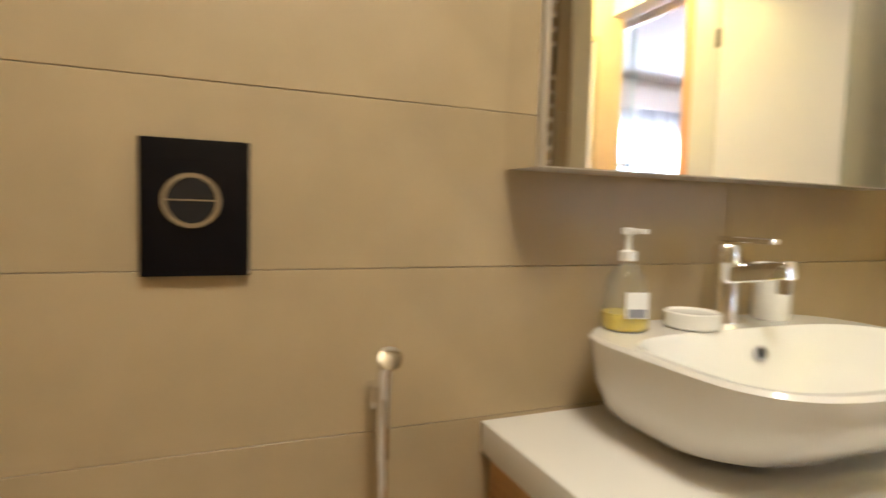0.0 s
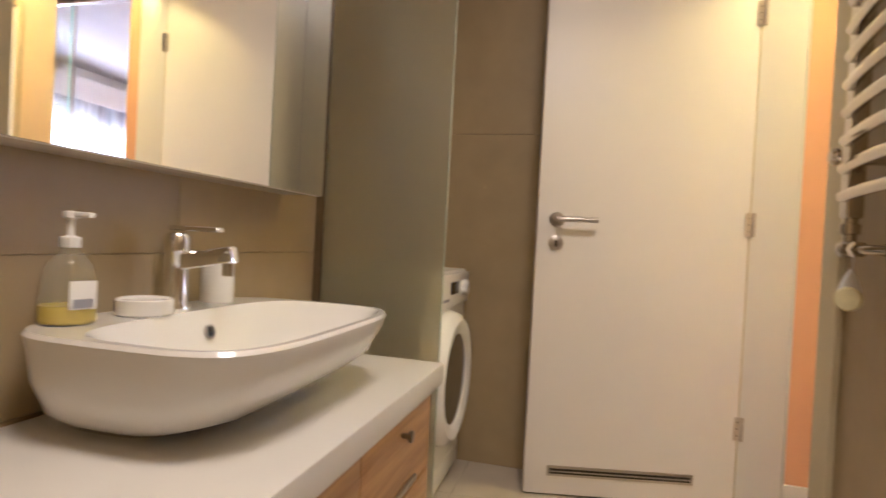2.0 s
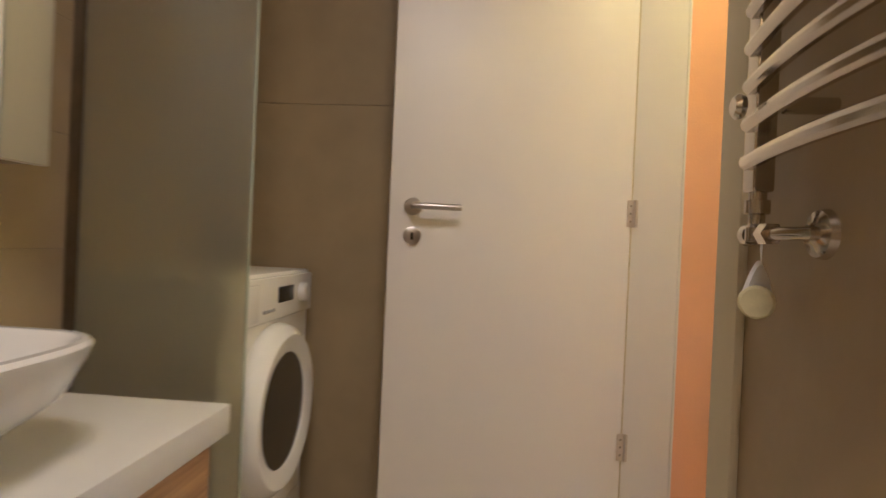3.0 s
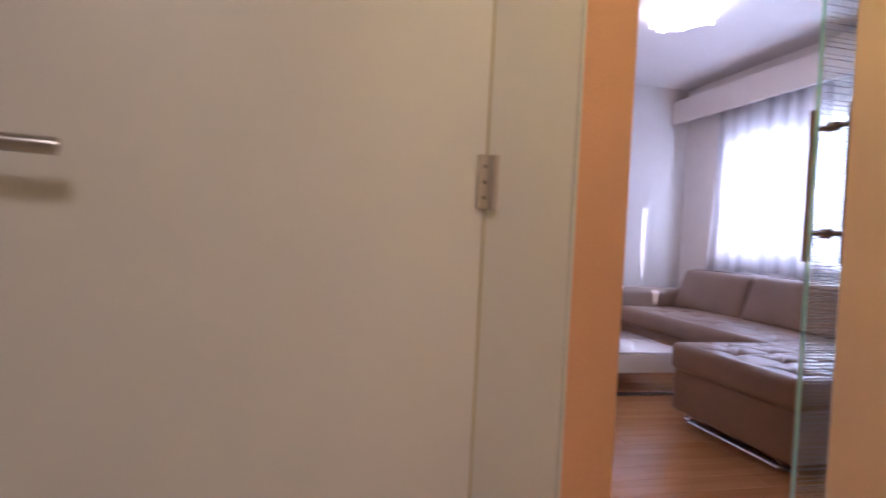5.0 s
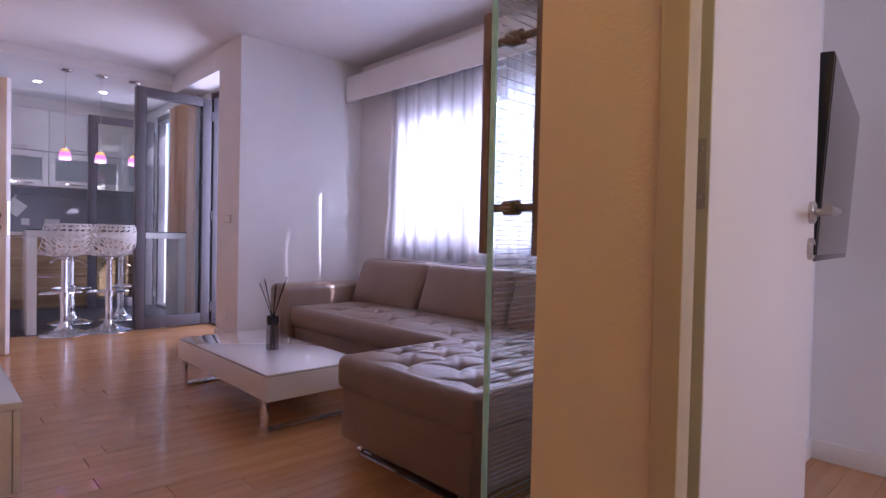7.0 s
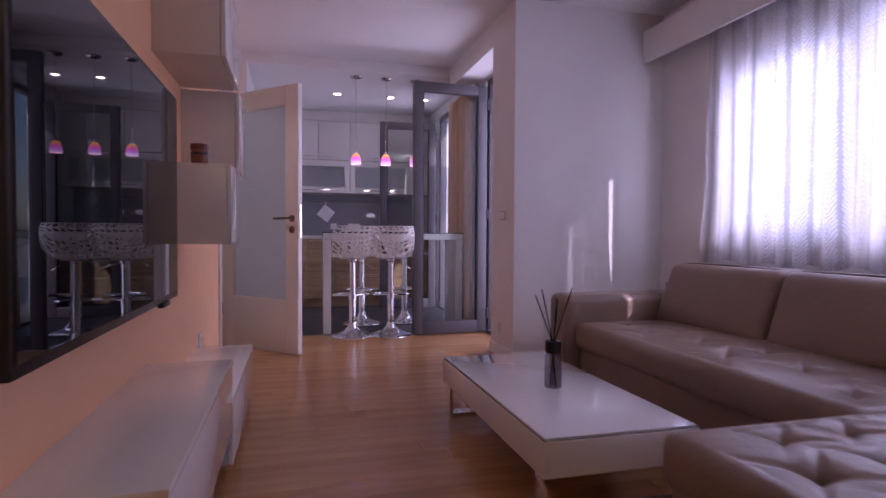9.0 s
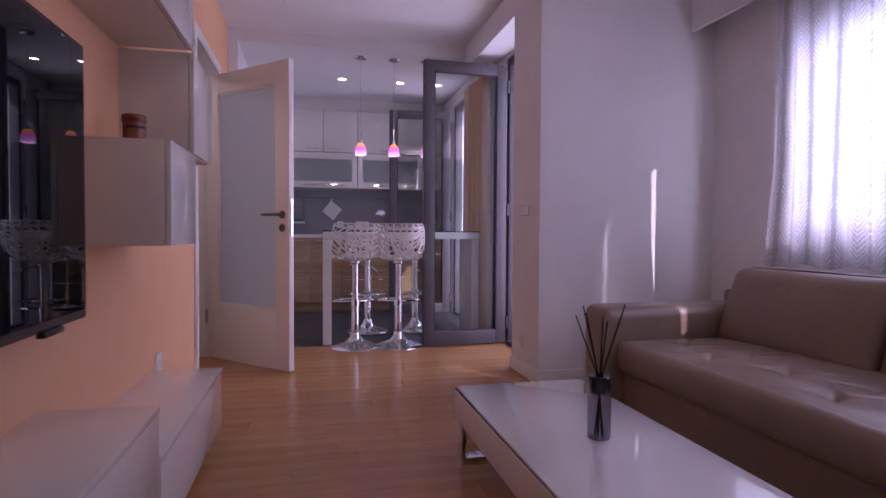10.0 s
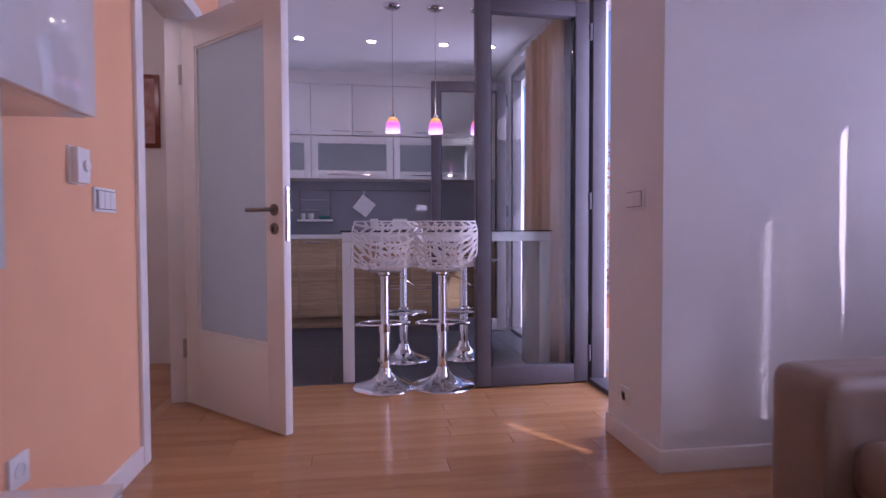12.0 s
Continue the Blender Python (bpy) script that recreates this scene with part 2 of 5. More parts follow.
# ---------- structure ----------
ZC, ZK, ZB = 2.555, 2.46, 2.46      # ceilings: living room, kitchen, bathroom
XW = -1.44                         # bathroom west wall
YB = -0.09                         # bathroom north wall
XE = -0.075                        # bathroom face of the wall to the vestibule
XH = 0.085                          # its vestibule face
XT = 0.205                         # orange television wall
XV = 0.97                          # cream wall on the bedroom side of the vestibule
XP = 2.19                          # pier face
XD = 2.42                          # wall with the balcony doors
XN = 3.38                          # window wall

# floors
struct("floor_bathroom", box(-1.7, XH - 0.1, -3.3, 0.05, -0.12, -0.004), M_GROUT, "beige tiled bathroom floor", "floor")
struct("floor_living", box(XH - 0.1, 3.8, -3.4, 5.57, -0.12, -0.006), M_PARQ, "warm beech parquet floor of the living room", "floor")
struct("floor_hall", box(-1.6, XH - 0.1, 0.05, 7.0, -0.12, -0.004), M_PARQ, "warm beech parquet floor of the hall", "floor")
struct("floor_kitchen", box(XH - 0.1, 2.8, 5.57, 8.2, -0.12, -0.006), M_GROUT, "dark slate tiled kitchen floor", "floor")

# ceilings
struct("ceiling_bathroom", box(-1.7, XH, -3.3, -0.05, ZB, ZB + 0.1), M_CEIL, "flat white bathroom ceiling", "ceiling")
struct("ceiling_vestibule", box(XH, 1.2, -1.75, 0.06, ZB, ZB + 0.1), M_CEIL, "flat white vestibule ceiling", "ceiling")
struct("ceiling_living", box(0.05, 3.8, 0.06, 5.84, ZC, ZC + 0.12), M_CEIL, "flat white living room ceiling", "ceiling")
struct("ceiling_kitchen", box(-0.2, 2.8, 5.84, 8.2, ZK, ZK + 0.22), M_CEIL, "lower white kitchen ceiling with a front edge", "ceiling")
struct("ceiling_hall", box(-1.6, 0.05, 0.05, 7.0, 2.5, 2.6), M_CEIL, "flat white hall ceiling", "ceiling")
struct("ceiling_bedroom", box(1.2, 4.2, -3.4, 0.06, 2.56, 2.66), M_CEIL, "flat white bedroom ceiling", "ceiling")

# bathroom
wall_bw = struct("wall_bath_west", box(XW - 0.2, XW - 0.008, -3.3, 0.05, 0, ZB), M_GROUT, "taupe tiled bathroom wall with thin joints", "wall")
wall_bn = struct("wall_bath_north", box(XW - 0.008, XE + 0.05, YB + 0.008, 0.05, 0, ZB), M_GROUT, "taupe tiled bathroom end wall", "wall")
struct("wall_bath_south", box(XW - 0.2, XH, -3.4, -3.2, 0, ZB), M_TILE, "taupe bathroom wall", "wall")
w = box(XE + 0.008, XH, -3.3, -0.90, 0, ZB)
box(XE + 0.008, XH, -0.90, -0.12, 2.06, ZB, bm=w)
box(XE + 0.008, XH, -0.12, YB + 0.008, 0, ZB, bm=w)
wall_be = struct("wall_bath_east", w, M_BEIGE, "wall with the bathroom doorway", "wall")

# vestibule
struct("wall_orange_return", box(XE + 0.05, 0.232, -0.065, 0.10, 0, ZC), M_ORANGE, "orange painted wall end beside the glass door", "wall")
struct("wall_lintel", box(0.232, XV, 0.06, 0.16, 2.2, ZC), M_WHITE, "white lintel over the glass door opening", "wall")
w = box(XV, 1.2, -0.002, 0.16, 0, ZC)
box(XV, 1.2, -0.85, -0.002, 2.06, ZC, bm=w)
box(XV, 1.2, -1.75, -0.85, 0, ZC, bm=w)
struct("wall_bedroom_west", w, M_BEIGE, "cream painted wall with the bedroom doorway", "wall")
struct("wall_vestibule_south", box(XH, 1.2, -1.9, -1.75, 0, ZC), M_BEIGE, "cream wall closing the vestibule", "wall")
w = box(1.2, 1.95, 0.06, 0.16, 0, ZC)
box(1.95, 3.8, 0.30, 0.40, 0, ZC, bm=w)
box(1.87, 1.95, 0.16, 0.40, 0, ZC, bm=w)
struct("wall_living_south", w, M_WHITE, "white wall between living room and bedroom", "wall")

# bedroom
struct("wall_bedroom_east", box(3.15, 3.3, -3.5, 0.30, 0, 2.56), M_WHITE, "white bedroom wall", "wall")
w = box(1.0, 1.6, -3.5, -3.35, 0, 2.56)
box(2.8, 3.3, -3.5, -3.35, 0, 2.56, bm=w)
box(1.6, 2.8, -3.5, -3.35, 0, 0.85, bm=w)
box(1.6, 2.8, -3.5, -3.35, 2.15, 2.56, bm=w)
struct("wall_bedroom_south", w, M_WHITE, "white bedroom wall with a window opening", "wall")
struct("wall_bedroom_lower_west", box(1.05, 1.2, -3.4, -1.75, 0, 2.56), M_WHITE, "white bedroom side wall", "wall")

# television wall with the hall doorway
w = box(0.05, XT, 0.10, 4.53, 0, ZC)
box(0.05, XT, 4.53, 5.36, 2.07, ZC, bm=w)
box(0.05, XT, 5.36, 5.84, 0, ZC, bm=w)
struct("wall_tv", w, M_ORANGE, "orange painted television wall with a doorway", "wall")
struct("wall_kitchen_west", box(0.05, 0.285, 5.84, 8.1, 0, ZK), M_WHITE, "white kitchen side wall", "wall")
struct("wall_hall_west", box(-1.5, -1.35, 0.05, 7.0, 0, 2.5), M_WHITE, "white hall wall", "wall")
struct("wall_hall_north", box(-1.5, 0.05, 6.3, 6.45, 0, 2.5), M_WHITE, "white hall end wall", "wall")
struct("wall_hall_south", box(-1.5, 0.05, 0.05, 0.2, 0, 2.5), M_WHITE, "white hall end wall", "wall")

# kitchen and balcony side
struct("wall_kitchen_north", box(0.05, 2.8, 8.0, 8.15, 0, ZK), M_KWALL, "grey kitchen back wall", "wall")
w = box(XP, 2.75, 4.135, 4.59, 0, ZC)
box(XD, 2.56, 4.59, 5.42, 2.34, ZC, bm=w)
box(XD, 2.56, 5.42, 6.46, 0, ZC, bm=w)
box(XD, 2.56, 6.46, 7.20, 2.34, ZC, bm=w)
box(XD, 2.56, 7.20, 8.1, 0, ZC, bm=w)
box(XP, XD, 4.59, 5.84, 2.36, ZC, bm=w)
box(2.75, 3.67, 4.135, 4.28, 0, ZC, bm=w)
struct("wall_balcony", w, M_WHITE, "white wall with two balcony door openings and a pier", "wall")
w = box(XN, XN + 0.25, 0.2, 0.9, 0, ZC)
box(XN, XN + 0.25, 3.56, 4.135, 0, ZC, bm=w)
box(XN, XN + 0.25, 0.9, 3.56, 0, 0.85, bm=w)
box(XN, XN + 0.25, 0.9, 3.56, 2.2, ZC, bm=w)
struct("wall_window", w, M_WHITE, "white wall with the living room window", "wall")

# outside
struct("ground", box(-60, 90, -60, 90, -0.7, -0.6), M_BFLOOR, "pale paved ground outside", "ground")
# added emissive plane: stands in for the overexposed brightness outside the windows
M_GLOW = mat("glowing_backdrop", (0.8, 0.82, 0.85), 0.9, var=0.05, scale=0.3, emit=(0.92, 0.95, 1.0), estr=1.3)
struct("backdrop_street", box(14, 14.1, -8, 14, -0.6, 9), M_GLOW, "glowing pale backdrop plane outside the windows", "backdrop")
struct("balcony_slab", box(2.56, 4.2, 4.3, 8.1, -0.14, -0.02), M_BFLOOR, "pale balcony floor slab", "balcony")

# ---------- doors and trim ----------


def casing(name, axis, face, a0, a1, top, out, wide=0.07, thick=0.014, mat_=None):
    """Three flat boards round an opening, on the wall face (axis x or y = face), standing out by thick towards out (+1 or -1)."""
    root = thing(name, pose(0, 0, 0), "white lacquered door casing around the opening", "door casing", kind="structure")
    lo, hi = sorted((face, face + out * thick))
    for n, (p0, p1, z0, z1) in enumerate(((a0 - wide, a0, 0, top + wide), (a1, a1 + wide, 0, top + wide), (a0, a1, top, top + wide))):
        b = box(lo, hi, p0, p1, z0, z1, 0.004) if axis == "x" else box(p0, p1, lo, hi, z0, z1, 0.004)
        part("casing_board", b, mat_ or M_TRIM, root)
    return root


def lining(name, x0, x1, y0, y1, top, thick=0.022):
    """The boards inside a doorway of a wall that runs along y."""
    root = thing(name, pose(0, 0, 0), "white lacquered door lining inside the doorway", "door lining", kind="structure")
    part("lining_board", box(x0, x1, y0, y0 + thick, 0, top, 0.002), M_TRIM, root)
    part("lining_board", box(x0, x1, y1 - thick, y1, 0, top, 0.002), M_TRIM, root)
    part("lining_board", box(x0, x1, y0 + thick, y1 - thick, top - thick, top, 0.002), M_TRIM, root)
    return root


def lever(root, x, y0, side, z, toward, metal):
    """Lever handle with its rose and a key rose, on the face y = y0 of a leaf that runs along x."""
    h = part("door_handle", lathe([(0.0, 0), (0.026, 0), (0.026, 0.008), (0.023, 0.011), (0.009, 0.012), (0.009, 0.04)], 24), metal, root, "metal lever handle")
    h.matrix_basis = pose(x, y0, z, 90 if side < 0 else -90, 0, 0)
    b = tube([(x, y0 + side * 0.036, z), (x, y0 + side * 0.048, z), (x + toward * 0.02, y0 + side * 0.054, z), (x + toward * 0.135, y0 + side * 0.054, z)], 0.0095, 14)
    lv = part("lever", b, metal, h)
    lv.matrix_basis = h.matrix_basis.inverted()
    k = part("key_rose", lathe([(0.0, 0), (0.026, 0), (0.026, 0.008), (0.022, 0.01), (0, 0.01)], 24), metal, root)
    k.matrix_basis = pose(x, y0, z - 0.085, 90 if side < 0 else -90, 0, 0)
    part("keyhole", box(x - 0.004, x + 0.004, y0 + side * 0.009, y0 + side * 0.0115, z - 0.098, z - 0.076, 0.001), M_BLACK, k).matrix_basis = k.matrix_basis.inverted()


M_HINGE = mat("satin_nickel", (0.40, 0.34, 0.28), 0.5, 0.1, var=0.08, scale=30)


def hinge(root, x, y, z, metal, h=0.10):
    hg = part("hinge", tube([(x, y, z - h / 2), (x, y, z + h / 2)], 0.008, 12), metal, root)
    part("hinge_leaf", box(x + 0.004, x + 0.018, y - 0.003, y + 0.003, z - h / 2, z + h / 2, 0.002), metal, hg)
    return hg


# bathroom door, standing open; local x runs from the hinge along the leaf
W = 0.745
d = thing("bathroom_door", pose(-0.066, -0.152, 0, 0, 0, 180 + 12.3), "white lacquered bathroom door standing open with a low vent slot", "door")
part("leaf", box(0.0, W, -0.04, 0.0, 0.008, 2.02, 0.003), M_DOOR, d)
lever(d, W - 0.068, 0.0, 1, 1.0, -1, M_STEEL)
lever(d, W - 0.068, -0.04, -1, 1.0, -1, M_STEEL)
M_PALEHINGE = mat("cream_coated_metal", (0.58, 0.50, 0.42), 0.4, var=0.05, scale=30)
for z in (0.288, 1.013, 1.76):
    hg = part("hinge", tube([(-0.012, 0.008, z - 0.042), (-0.012, 0.008, z + 0.042)], 0.006, 12), M_PALEHINGE, d, "cream coated hinge with screws")
    part("hinge_plate", box(-0.010, 0.014, 0.0005, 0.0035, z - 0.042, z + 0.042, 0.003), M_PALEHINGE, hg)
    for dz in (-0.024, 0.0, 0.024):
        part("screw", moved(lathe([(0, 0), (0.0035, 0), (0.003, 0.001), (0, 0.0012)], 10), pose(0.003, 0.0035, z + dz, -90, 0, 0)), M_BRONZE, hg)
part("edge_seal", box(-0.004, -0.001, -0.03, -0.0005, 0.01, 2.018), M_JAMB, d, "pale rubber edge seal")
v = part("vent_frame", box(0.145, 0.665, -0.001, 0.004, 0.075, 0.112, 0.0015), M_STEEL, d, "bronze toned vent slot frame")
part("vent_slot", box(0.155, 0.655, 0.0042, 0.0052, 0.084, 0.103), M_DARK, v)
part("vent_bar", box(0.155, 0.655, 0.0053, 0.0075, 0.0915, 0.0955), M_STEEL, v)
part("lock_plate", box(W - 0.0005, W + 0.0018, -0.03, -0.01, 0.86, 1.09, 0.0005), M_STEEL, d)

lining("bathroom_door_lining", XE, XH, -0.90, -0.12, 2.06)
casing("bathroom_casing", "x", XE, -0.878, -0.142, 2.038, -1, 0.09, 0.016, M_JAMB)
casing("bathroom_casing", "x", XH, -0.878, -0.142, 2.038, 1, 0.065, 0.01)

# bedroom door, opened into the bedroom
d = thing("bedroom_door", pose(1.083, -0.05, 0, 0, 0, 4.1), "white lacquered bedroom door standing open", "door")
part("leaf", box(0.0015, 0.78, 0.0, 0.04, 0.008, 2.02, 0.003), M_DOOR, d)
part("edge_band", box(0.0, 0.0014, 0.0015, 0.0385, 0.01, 2.018), M_JAMB, d, "cream edge band")
lever(d, 0.722, 0.0, -1, 1.01, -1, M_STEEL)
for z in (0.30, 1.03, 1.76):
    hg = part("hinge", tube([(-0.006, 0.043, z - 0.05), (-0.006, 0.043, z + 0.05)], 0.006, 12), M_HINGE, d, "brushed nickel hinge")
    part("hinge_plate", box(-0.003, -0.0002, 0.004, 0.038, z - 0.05, z + 0.05, 0.001), M_HINGE, hg)
    for dy, dz in ((0.013, 0.034), (0.022, -0.004), (0.013, -0.034)):
        part("screw", moved(lathe([(0, 0), (0.0042, 0), (0.0032, 0.0012), (0, 0.0014)], 10), pose(-0.003, dy, z + dz, 0, -90, 0)), M_STEEL, hg)
lining("bedroom_door_lining", XV + 0.02, 1.06, -0.85, -0.002, 2.06, 0.016)
casing("bedroom_casing", "x", XV + 0.02, -0.828, -0.072, 2.02, -1, 0.037, 0.036, M_JAMB)
struct("wall_plaster_edge", box(XV, XV + 0.016, -0.035, -0.002, 0, 2.06), M_BEIGE, "cream plaster edge beside the bedroom casing", "wall")
seal = thing("door_seal", pose(0, 0, 0), "grey rubber door seal strip in the bedroom door lining", "door seal", kind="structure")
part("seal_strip", box(1.045, 1.058, -0.024, -0.0185, 0.0, 2.03, 0.002), M_KWALL, seal, "grey rubber seal")
# dark strip that paints the lining's shadow beside the casing
part("lining_shade", box(XV + 0.021, XV + 0.03, -0.040, -0.0185, 0.0, 2.03), M_DARK, seal)

# glazed hall door: hinged at (0.15, 5.32), free edge at (0.74, 4.73)
ang = math.degrees(math.atan2(4.73 - 5.325, 0.74 - 0.15))
W = 0.84
d = thing("hall_door", pose(0.15, 5.325, 0, 0, 0, ang), "white door with a frosted glass panel standing open", "door")
b = box(0, 0.125, -0.02, 0.02, 0.01, 2.01, 0.003)
box(W - 0.125, W, -0.02, 0.02, 0.01, 2.01, 0.003, bm=b)
box(0.125, W - 0.125, -0.0198, 0.0198, 1.87, 2.01, 0.002, bm=b)
box(0.125, W - 0.125, -0.0198, 0.0198, 0.01, 0.40, 0.002, bm=b)
part("leaf", b, M_DOOR, d)
part("glass_panel", box(0.12, W - 0.12, -0.004, 0.004, 0.39, 1.88), M_FROST, d, "frosted glass panel")
b = box(0.125, 0.137, -0.014, 0.014, 0.40, 1.87, 0.003)
box(W - 0.137, W - 0.125, -0.014, 0.014, 0.40, 1.87, 0.003, bm=b)
box(0.137, W - 0.137, -0.014, 0.014, 0.40, 0.412, 0.003, bm=b)
box(0.137, W - 0.137, -0.014, 0.014, 1.858, 1.87, 0.003, bm=b)
part("glazing_bead", b, M_TRIM, d)
lever(d, W - 0.06, -0.02, -1, 1.02, -1, M_BRONZE)
lever(d, W - 0.06, 0.02, 1, 1.02, -1, M_BRONZE)
part("lock_plate", box(W - 0.0005, W + 0.002, -0.01, 0.01, 0.88, 1.12, 0.0005), M_CHROME, d, "chrome lock plate")
for z in (0.3, 1.75):
    hinge(d, -0.012, -0.022, z, M_STEEL)
lining("hall_door_lining", 0.045, XT + 0.004, 4.53, 5.36, 2.07)
casing("hall_casing", "x", XT, 4.552, 5.338, 2.048, 1, 0.07, 0.016)

# skirting boards
sk = thing("baseboard", pose(0, 0, 0), "white lacquered skirting boards along the walls", "baseboard", kind="structure")
for b in (box(XT, XT + 0.014, 3.72, 4.482, 0, 0.085, 0.003), box(XP - 0.014, XP, 4.121, 4.592, 0, 0.085, 0.003), box(XP, XN, 4.121, 4.135, 0, 0.085, 0.003),
          box(XT, XT + 0.014, 0.1, 0.6, 0, 0.085, 0.003), box(3.136, 3.15, -3.3, 0.286, 0, 0.085, 0.003), box(1.97, 3.15, 0.286, 0.30, 0, 0.085, 0.003),
          box(XT, XT + 0.014, 5.43, 5.84, 0, 0.085, 0.003), box(XN - 0.014, XN, 0.4, 4.12, 0, 0.085, 0.003), box(-1.35, -1.336, 0.2, 6.3, 0, 0.085, 0.003),
          box(XV - 0.014, XV, -0.0, 0.16, 0, 0.085, 0.003), box(XH + 0.012, 0.232, -0.079, -0.065, 0, 0.085, 0.003)):
    part("skirting_board", b, M_TRIM, sk)

# ---------- sliding glass door ----------
GX, GY = 0.955, 0.245
d = thing("sliding_glass_door", pose(GX, GY, 0), "clear sliding glass door with etched lines and long bronze pull handles", "door")
part("pane", box(0.004, 0.90, -0.005, 0.005, 0.012, 2.16), M_GLASS, d)
part("pane_edge", box(0.0, 0.0038, -0.005, 0.005, 0.012, 2.16), M_GEDGE, d, "green tinted glass edge")
M_ETCH = glass("etched_glass", (0.88, 0.91, 0.94), 1.0, 0.27)
rng = random.Random(4)
b = bmesh.new()
z = 0.12
while z < 1.62:
    t_ = rng.choice((0.002, 0.0025, 0.003))
    x0 = 0.006 + rng.random() * 0.006
    if 0.30 < z < 0.52 or z > 1.05:
        step = rng.uniform(0.012, 0.020)
    else:
        step = rng.uniform(0.006, 0.010)
    x1 = 0.89 - 0.2 * rng.random()
    b.faces.new([b.verts.new(p) for p in ((x0, -0.0056, z), (x1, -0.0056, z), (x1, -0.0056, z + t_), (x0, -0.0056, z + t_))])
    z += step
part("etched_lines", b, M_ETCH, d, "fine etched horizontal lines")
for sgn in (-1, 1):
    y = sgn * 0.058
    part("pull_bar", box(0.045, 0.066, y - 0.009, y + 0.009, 0.905, 1.325, 0.004), M_BRONZE, d, "bronze vertical pull bar")
for z in (0.985, 1.27):
    part("handle_stud", tube([(0.055, -0.05, z), (0.055, -0.012, z), (0.055, 0.012, z), (0.055, 0.05, z)], 0.007, 12), M_BRONZE, d)
    part("stud_collar", moved(lathe([(0.0, -0.014), (0.013, -0.014), (0.013, 0.014), (0, 0.014)], 16), pose(0.055, 0, z, 90)), M_BRONZE, d)
tr = thing("sliding_door_rail", pose(0, 0, 0), "brushed steel rail for the sliding glass door", "door rail", kind="structure")
part("rail", box(0.23, 1.86, GY - 0.02, GY + 0.02, 2.165, 2.215, 0.004), M_STEEL, tr)

# ---------- balcony doors ----------


def balcony_leaf(m, w, h=2.27, label="anthracite framed glass balcony door leaf standing open"):
    d = thing("balcony_door", m, label, "balcony door", "balcony doors")
    f = 0.085
    for nm, bb in (("frame_stile", box(0, f, -0.035, 0.035, 0.01, h, 0.005)), ("frame_stile", box(w - f, w, -0.035, 0.035, 0.01, h, 0.005)),
                   ("frame_rail", box(f, w - f, -0.034, 0.034, 0.01, 0.12, 0.004)), ("frame_rail", box(f, w - f, -0.034, 0.034, h - f, h, 0.004))):
        part(nm, bb, M_GREYFR, d)
    p = part("pane", box(f - 0.01, w - f + 0.01, -0.006, 0.006, 0.11, h - f + 0.01), M_GLASS, d)
    p.visible_shadow = False
    for nm, bb in (("gasket", box(f, f + 0.008, -0.02, 0.02, 0.12, h - f)), ("gasket", box(w - f - 0.008, w - f, -0.02, 0.02, 0.12, h - f))):
        part(nm, bb, M_BLACK, d)
    part("lock_edge", box(w - 0.001, w + 0.002, -0.008, 0.008, 0.7, 1.4), M_STEEL, d)
    part("balcony_handle", tube([(w - 0.042, -0.036, 1.02), (w - 0.042, -0.075, 1.02), (w - 0.042, -0.082, 1.01), (w - 0.042, -0.082, 0.90)], 0.009, 12), M_STEEL, d)
    for z in (0.18, 1.1, 2.1):
        part("hinge", tube([(-0.012, 0.03, z - 0.05), (-0.012, 0.03, z + 0.05)], 0.010, 12), M_GREYFR, d)
    return d


balcony_leaf(pose(XD - 0.005, 5.40, 0, 0, 0, 182.5), 0.69)
balcony_leaf(pose(XD - 0.04, 7.17, 0, 0, 0, 175.0), 0.68)
for y0, y1 in ((4.59, 5.42), (6.46, 7.20)):
    fr = thing("balcony_door_frame", pose(XD, y0, 0), "anthracite outer frame of the balcony door", "door frame", "balcony door frames", "structure")
    w = y1 - y0
    for bb in (box(0.02, 0.10, 0, 0.06, 0, 2.34, 0.004), box(0.02, 0.10, w - 0.06, w, 0, 2.34, 0.004), box(0.02, 0.10, 0.06, w - 0.06, 2.28, 2.34, 0.004), box(0.0, 0.12, 0.06, w - 0.06, -0.003, 0.03, 0.004)):
        part("frame_member", bb, M_GREYFR, fr)

# ---------- window, curtain, pelmet ----------
wf = thing("window_1", pose(XN, 0.9, 0.85), "white framed living room window", "window", kind="structure")
for nm, bb in (("window_frame", box(0.04, 0.11, 0, 0.06, 0, 1.35, 0.004)), ("window_frame", box(0.04, 0.11, 2.594, 2.66, 0, 1.35, 0.004)), ("window_frame", box(0.04, 0.11, 0.06, 2.594, 0, 0.06, 0.004)),
               ("window_frame", box(0.04, 0.11, 0.06, 2.594, 1.10, 1.35, 0.004)), ("window_mullion", box(0.04, 0.11, 0.83, 0.91, 0.06, 1.10, 0.004)), ("window_mullion", box(0.04, 0.11, 1.62, 1.70, 0.06, 1.10, 0.004)),
               ("window_sill", box(-0.02, 0.04, 0.0, 2.66, -0.004, 0.025, 0.004)),
               ("sash_stile", box(0.038, 0.10, 2.524, 2.594, 0.062, 1.098, 0.004)), ("sash_stile", box(0.038, 0.10, 1.70, 1.755, 0.062, 1.098, 0.004)),
               ("sash_rail", box(0.039, 0.10, 1.755, 2.524, 0.062, 0.11, 0.004)), ("sash_rail", box(0.039, 0.10, 1.755, 2.524, 1.05, 1.098, 0.004))):
    part(nm, bb, M_TRIM, wf)
for y0, y1 in ((0.06, 0.83), (0.91, 1.62), (1.755, 2.524)):
    p = part("pane", box(0.07, 0.076, y0, y1, 0.06, 1.10), M_GLASS, wf)
    p.visible_shadow = False

